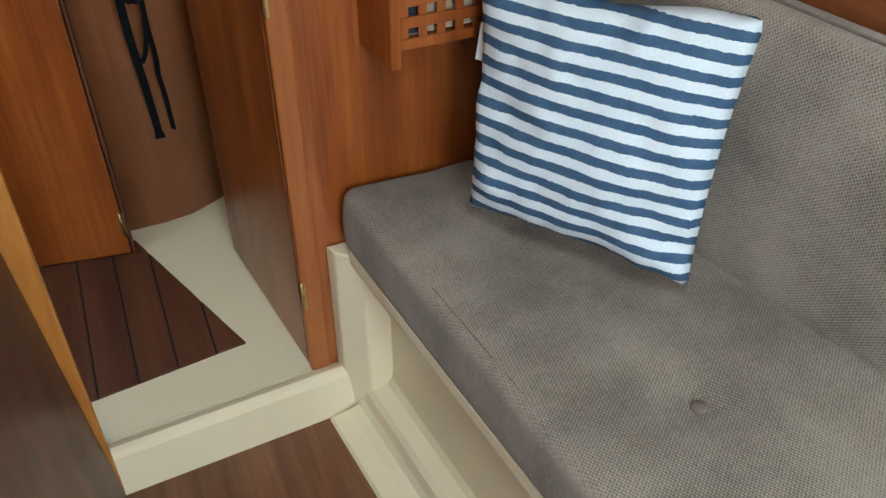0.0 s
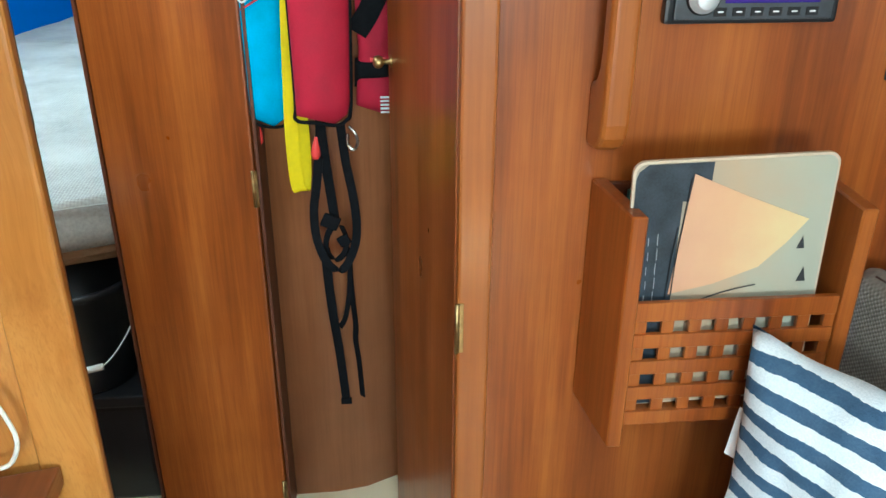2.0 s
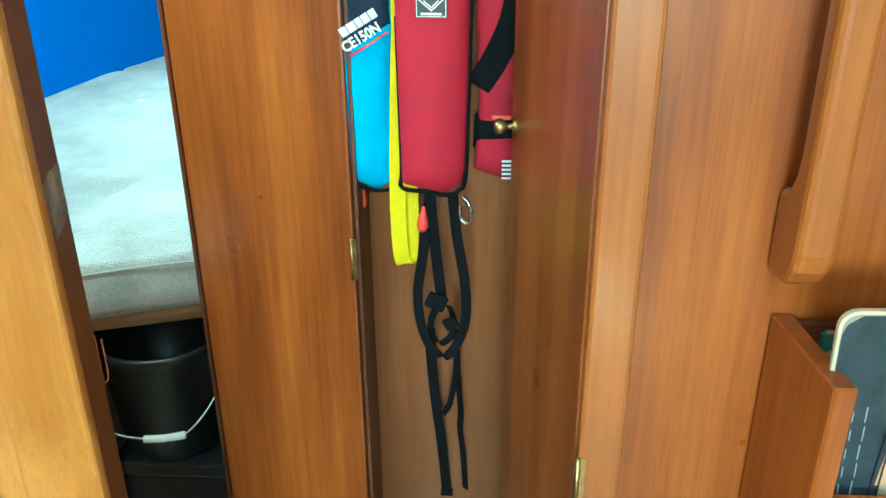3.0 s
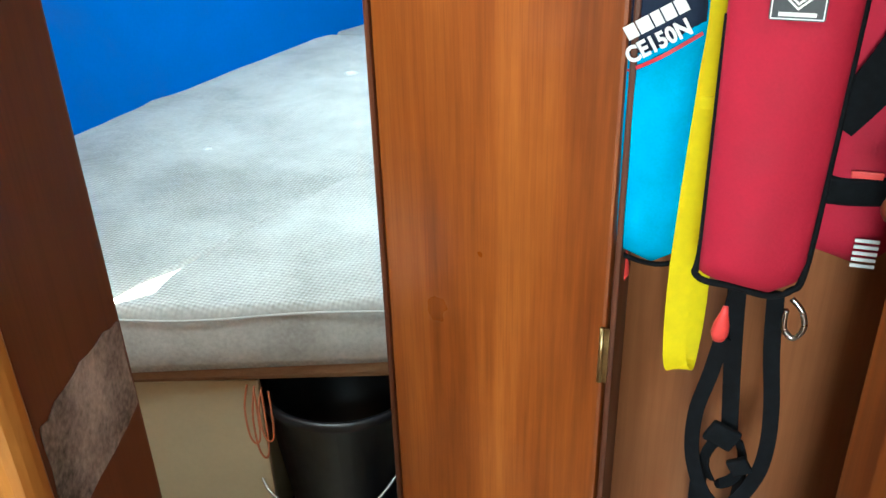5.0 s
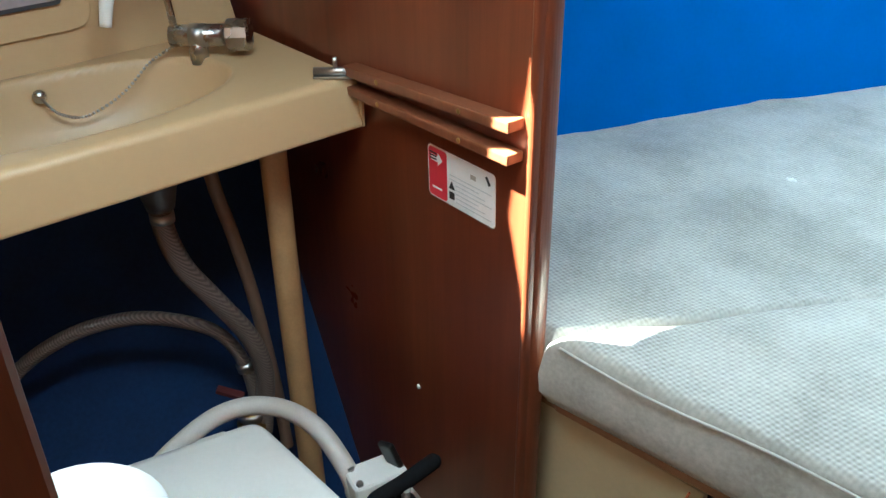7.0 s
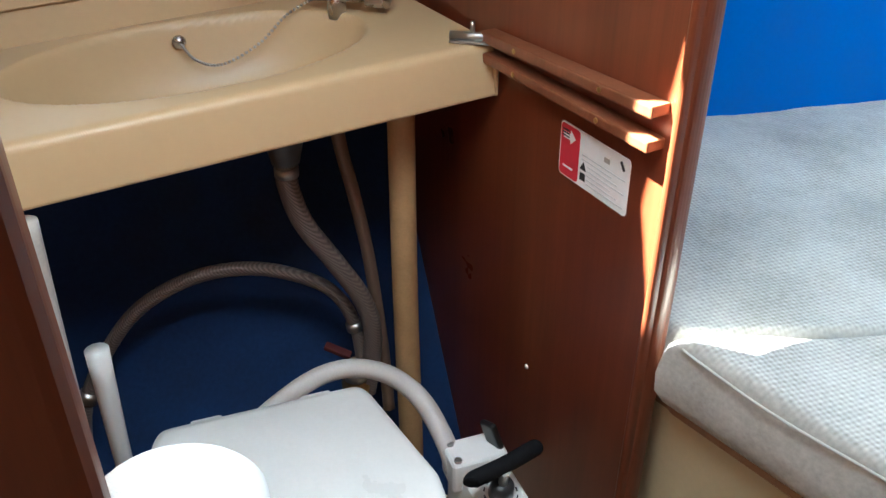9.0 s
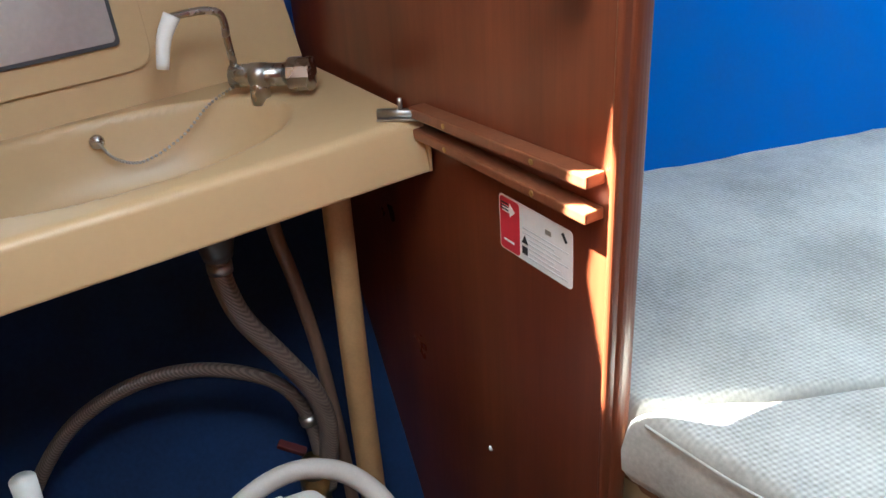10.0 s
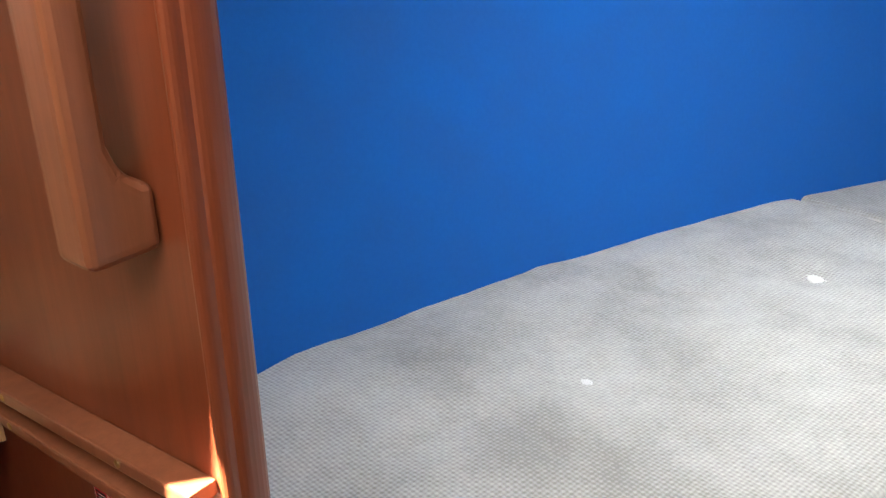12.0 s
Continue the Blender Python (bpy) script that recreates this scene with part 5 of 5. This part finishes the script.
part("spout", tube([B0 + Vector((0.006, 0.005, 0.012)), (-1.583, 0.272, 1.156), (-1.583, 0.270, 1.188), (-1.580, 0.254, 1.199), (-1.574, 0.224, 1.201), (-1.568, 0.198, 1.200)], 0.0052, 12), CHROME, tap, "thin bent spout", True)
part("nozzle", tube([(-1.570, 0.206, 1.202), (-1.565, 0.190, 1.176), (-1.560, 0.180, 1.138)], 0.0115, 14, 4, 0.008), WHITE, tap, "white nozzle", True)
plug = thing("plug_chain", None, "plug holder and bead chain in the bowl", "chain")
part("holder", moved(lathe([(0.0005, 0.006), (0.008, 0.005), (0.010, 0.0)], 14), look((-1.588, 0.078, 1.048), (-1.3, 0.1, 1.12)) @ pose(0, 0, 0, 180, 0, 0)), CHROME, plug, "", True)
chain = smooth_path([(-1.583, 0.080, 1.046), (-1.570, 0.096, 1.026), (-1.562, 0.130, 1.018), (-1.566, 0.185, 1.040), (-1.580, 0.232, 1.074), (-1.586, 0.275, 1.092)], 9)
for p in chain:
    bm = bmesh.new()
    bmesh.ops.create_icosphere(bm, subdivisions=1, radius=0.0026)
    part("bead", moved(bm, Matrix.Translation(p)), STEEL, plug, "", True)
bolt = thing("barrel_bolt", pose(-1.382, 0.440, CT + 0.001, 0, 0, 60), "small dull metal barrel bolt on the counter corner", "bolt")
part("base_plate", box(-0.030, 0.030, -0.010, 0.010, 0.0, 0.003, 0.001), STEEL, bolt)
part("barrel", tube([(-0.03, 0, 0.008), (0.032, 0, 0.008)], 0.006, 12, 1), STEEL, bolt, "", True)
part("thumb_pin", tube([(0.0, 0, 0.012), (0.0, -0.002, 0.028)], 0.0032, 10, 1), STEEL, bolt, "", True)

# plumbing under the counter
pipe = thing("waste_pipe", None, "thick beige pipe under the counter", "pipe")
part("pipe", tube([(-1.452, 0.362, 1.045), (-1.450, 0.359, 0.95), (-1.430, 0.352, 0.65), (-1.404, 0.348, 0.33), (-1.395, 0.345, 0.10)], 0.0205, 18), BEIGE_PIPE, pipe, "", True)
hose = thing("drain_hose", None, "braided clear drain hose with a steel clip", "hose")
part("hose", tube([(-1.455, 0.190, 0.915), (-1.455, 0.189, 0.87), (-1.45, 0.205, 0.805), (-1.45, 0.246, 0.728), (-1.45, 0.284, 0.652), (-1.448, 0.300, 0.58), (-1.445, 0.292, 0.51), (-1.44, 0.282, 0.46)], 0.0155, 16), BRAID, hose, "", True)
part("clip", tube([(-1.4552, 0.1897, 0.898), (-1.4550, 0.1893, 0.884)], 0.0175, 18, 1), STEEL, hose, "steel hose clip", True)
thin = thing("supply_hose", None, "thin brown supply hose", "hose")
part("hose", tube([(-1.50, 0.270, 1.02), (-1.50, 0.277, 0.906), (-1.50, 0.293, 0.817), (-1.495, 0.309, 0.71), (-1.488, 0.318, 0.605), (-1.47, 0.322, 0.505), (-1.45, 0.322, 0.40)], 0.0105, 14), plain("brown_hose", (0.16, 0.10, 0.07), 0.5), thin, "", True)
arch = thing("arched_hose", None, "dark ribbed hose arching behind the toilet", "hose")
part("hose", tube([(-1.43, -0.170, 0.45), (-1.45, -0.152, 0.55), (-1.47, -0.105, 0.629), (-1.48, -0.044, 0.69), (-1.48, 0.038, 0.725), (-1.48, 0.122, 0.723), (-1.48, 0.198, 0.69), (-1.478, 0.249, 0.646), (-1.47, 0.276, 0.581), (-1.455, 0.282, 0.50)], 0.0108, 14), BRAID, arch, "", True)
part("clip", tube([(-1.452, -0.149, 0.556), (-1.456, -0.141, 0.571)], 0.0145, 16, 1), STEEL, arch, "steel hose clip", True)
part("clip", tube([(-1.471, 0.274, 0.588), (-1.469, 0.2765, 0.574)], 0.0145, 16, 1), STEEL, arch, "steel hose clip", True)
cock = thing("seacock", pose(-1.447, 0.268, 0.455), "corroded seacock with a red lever", "valve")
part("body", lathe([(0.001, -0.12), (0.020, -0.12), (0.020, 0.0), (0.026, 0.002), (0.026, 0.028), (0.018, 0.032), (0.018, 0.065), (0.001, 0.066)], 18), BRASS, cock, "", True)
part("clip", lathe([(0.001, 0.036), (0.0215, 0.036), (0.0215, 0.050), (0.001, 0.050)], 18), STEEL, cock, "steel clip", True)
part("lever", moved(box(-0.008, 0.008, -0.045, 0.0, -0.004, 0.004, 0.003), pose(0.020, -0.012, 0.10, -20, 0, -30)), plain("dull_red_lever", (0.08, 0.011, 0.013), 0.6), cock, "red lever")
grey = thing("vent_pipe", None, "grey plastic pipe beside the toilet", "pipe")
part("pipe", tube([(-1.225, -0.122, 1.0), (-1.21, -0.126, 0.86), (-1.20, -0.129, 0.72), (-1.19, -0.127, 0.55), (-1.18, -0.125, 0.20), (-1.18, -0.125, 0.10)], 0.0185, 16), GREY_PIPE, grey, "", True)

setting("floor_plinth", prism([(-1.47, -0.16), (-0.86, -0.02), (-0.86, 0.40), (-1.40, 0.42)], DECK_Z - 0.002, 0.20, 0.01), CREAM, "cream moulded plinth under the toilet", "plinth")
brush = thing("toilet_brush", pose(-1.30, -0.094, 0.0), "white toilet brush in its holder", "toilet brush")
part("handle", tube([(0.0, 0.0, 0.762), (0.0, -0.004, 0.60), (0.0, -0.008, 0.40)], 0.0155, 18, 3, 0.010), WHITE, brush, "tapered white handle", True)
part("holder", moved(lathe([(0.001, 0.198), (0.042, 0.198), (0.045, 0.21), (0.036, 0.36), (0.020, 0.41), (0.012, 0.412), (0.001, 0.40)], 22), pose(0, -0.008, 0)), WHITE, brush, "white holder", True)

TC = Vector((-1.065, 0.095))


def egg(u, grow=0.0, n=60):
    """The outline of the seat: square at the back, round at the front."""
    out = []
    for k in range(n):
        a = 2 * math.pi * k / n
        c, s = math.cos(a), math.sin(a)
        x = (0.19 if c < 0 else 0.215) * math.copysign(abs(c) ** (0.06 if c < 0 else 0.95), c)
        y = 0.188 * math.copysign(abs(s) ** (0.09 if c < 0 else 0.95), s)
        y *= 1 - 0.27 * (max(0, -x) / 0.19) ** 1.6
        out.append((TC.x + x * (u + grow), TC.y + y * (u + grow)))
    return out


toilet = thing("marine_toilet", None, "white marine toilet with the lid closed", "toilet")
bm = bmesh.new()
rows = []
for s, z, dx in ((0.50, 0.202, 0.01), (0.50, 0.24, 0.01), (0.42, 0.32, 0.0), (0.60, 0.43, 0.0), (0.88, 0.54, 0.0), (0.95, 0.585, 0.0), (0.95, 0.602, 0.0)):
    rows.append([bm.verts.new((x + dx, y, z)) for x, y in egg(s)])
for a, b in zip(rows, rows[1:]):
    for k in range(len(a)):
        bm.faces.new((a[k], a[(k + 1) % len(a)], b[(k + 1) % len(b)], b[k]))
bm.faces.new(rows[0][::-1])
bm.faces.new(rows[-1])
part("bowl", bm, WHITE, toilet, "", True)
part("seat", prism(egg(0.99), 0.6025, 0.622, 0.005), WHITE, toilet)
bm = bmesh.new()
rows = []
for s, z in ((0.985, 0.6225), (1.0, 0.628), (1.0, 0.641), (0.985, 0.648), (0.93, 0.6515), (0.6, 0.6545), (0.2, 0.655)):
    rows.append([bm.verts.new((x, y, z)) for x, y in egg(s)])
for a, b in zip(rows, rows[1:]):
    for k in range(len(a)):
        bm.faces.new((a[k], a[(k + 1) % len(a)], b[(k + 1) % len(b)], b[k]))
bm.faces.new(rows[0][::-1])
bm.faces.new(rows[-1])
part("lid", bm, WHITE, toilet, "glossy white lid", True)
for y in (0.02, 0.17):
    part("lid_hinge", box(-1.272, -1.238, y - 0.022, y + 0.022, 0.605, 0.636, 0.005), WHITE, toilet)
part("outlet_hose", tube([(-1.230, 0.02, 0.575), (-1.252, 0.07, 0.61), (-1.276, 0.130, 0.634), (-1.292, 0.185, 0.646), (-1.290, 0.235, 0.647), (-1.262, 0.280, 0.642), (-1.205, 0.308, 0.635), (-1.145, 0.322, 0.605), (-1.125, 0.326, 0.575)], 0.0138, 16), HOSE_WHITE, toilet, "pale ribbed hose", True)
bm = box(-1.140, -1.000, 0.320, 0.388, 0.198, 0.598)
for v in bm.verts:
    if v.co.z > 0.4:
        v.co.z -= 0.20 * (v.co.x + 1.140)
        v.co.x -= 0.012 * (v.co.x > -1.05)
    v.co.y += 0.16 * (v.co.x + 1.140)
pump = part("pump", bevelled(bm, 0.008, 3), WHITE, toilet, "white pump housing with a sloping top")
part("pump_head", box(-1.146, -1.096, 0.314, 0.394, 0.560, 0.612, 0.008, 3), WHITE, pump)
PUMP_TOP = pose(-1.060, 0.367, 0.5825, 0, math.degrees(math.atan(0.20)), 0) @ pose(0, 0, 0, 0, 0, 9)
for x, y, z in ((-1.137, 0.324, 0.612), (-1.105, 0.324, 0.612), (-1.137, 0.384, 0.612)):
    part("bolt", moved(lathe([(0.0005, 0.004), (0.005, 0.0035), (0.0055, 0.0)], 10), pose(x, y, z)), STEEL, pump)
for x, y in ((0.027, -0.026), (0.027, 0.026)):
    part("bolt", moved(lathe([(0.0005, 0.004), (0.005, 0.0035), (0.0055, 0.0)], 10), PUMP_TOP @ pose(x, y, 0.0)), STEEL, pump)
part("dial_plate", moved(lathe([(0.001, 0.0012), (0.027, 0.0012), (0.0275, 0.0)], 30), PUMP_TOP), WHITE, pump, "round selector plate", True)
for k in range(9):
    a = radians(200 + 30 * k)
    part("dial_mark", moved(box(-0.003, 0.003, -0.0010, 0.0010, 0.0, 0.0006), PUMP_TOP @ pose(0.022 * math.cos(a), 0.022 * math.sin(a), 0.0013, 0, 0, math.degrees(a) + 90)), INK, pump)
part("dial", moved(lathe([(0.001, 0.026), (0.0135, 0.026), (0.0158, 0.021), (0.0168, 0.001)], 22), PUMP_TOP), BLACK, pump, "black selector knob", True)
part("pump_rod", moved(tube([(0, 0, 0.024), (0, 0, 0.050)], 0.006, 12, 1), PUMP_TOP), STEEL, pump)
part("pump_handle", tube([(-1.050, 0.322, 0.630), (-1.054, 0.328, 0.631), (-1.060, 0.368, 0.634), (-1.070, 0.412, 0.638), (-1.072, 0.418, 0.638)], 0.0112, 16, 4), RUBBER, pump, "black rubber handle", True)
part("lever", moved(box(-0.013, 0.013, -0.005, 0.005, 0.0, 0.044, 0.005, 3), pose(-1.118, 0.384, 0.606, 10, -16, 24)), BLACK, pump, "black flush lever")
oval = [(0.0155 * math.cos(radians(12 * k)), 0.024 * math.sin(radians(12 * k))) for k in range(30)]
BADGE_AT = PUMP_TOP @ pose(0.0475, 0, 0.0, 0, 38, 0)
maker = part("maker_badge", moved(prism(oval, 0.0005, 0.0014), BADGE_AT), INK, pump, "dark oval maker's badge")
part("badge_field", moved(box(-0.0075, 0.0075, -0.016, 0.016, 0.0015, 0.0020), BADGE_AT), plain("blue_print", (0.06, 0.24, 0.52), 0.4), maker, "pale blue lettered field")
part("badge_bar", moved(box(-0.0025, 0.0025, -0.013, 0.013, 0.0021, 0.0025), BADGE_AT), WHITE_INK, maker)

roll = thing("toilet_roll", pose(-0.648, 0.010, 1.093, 0, 90, 0), "white toilet roll on the bulkhead", "toilet roll")
part("paper", lathe([(0.020, -0.052), (0.047, -0.052), (0.049, -0.049), (0.049, 0.049), (0.047, 0.052), (0.020, 0.052), (0.0195, 0.0)], 36), PAPER, roll, "", True)
part("holder", tube([(0.0, -0.105, -0.056), (0.0, 0.0, -0.056), (0.0, 0.0, 0.056), (0.0, -0.082, 0.056)], 0.004, 8, 1), CHROME, roll, "chrome wire holder")

# ---- boards of the passage floor ----
x = -1.03
while x < -0.10:
    poly = clipped(teak_boards, x + 0.0025, x + 0.0825)
    if len(poly) > 2:
        part("plank", prism(poly, DECK_Z - 0.001, DECK_Z + 0.004), FLOOR_TEAK, deck)
    x += 0.085
part("caulking", prism(teak_boards, DECK_Z - 0.0008, DECK_Z + 0.0012), CAULK, deck, "black caulking between the boards")
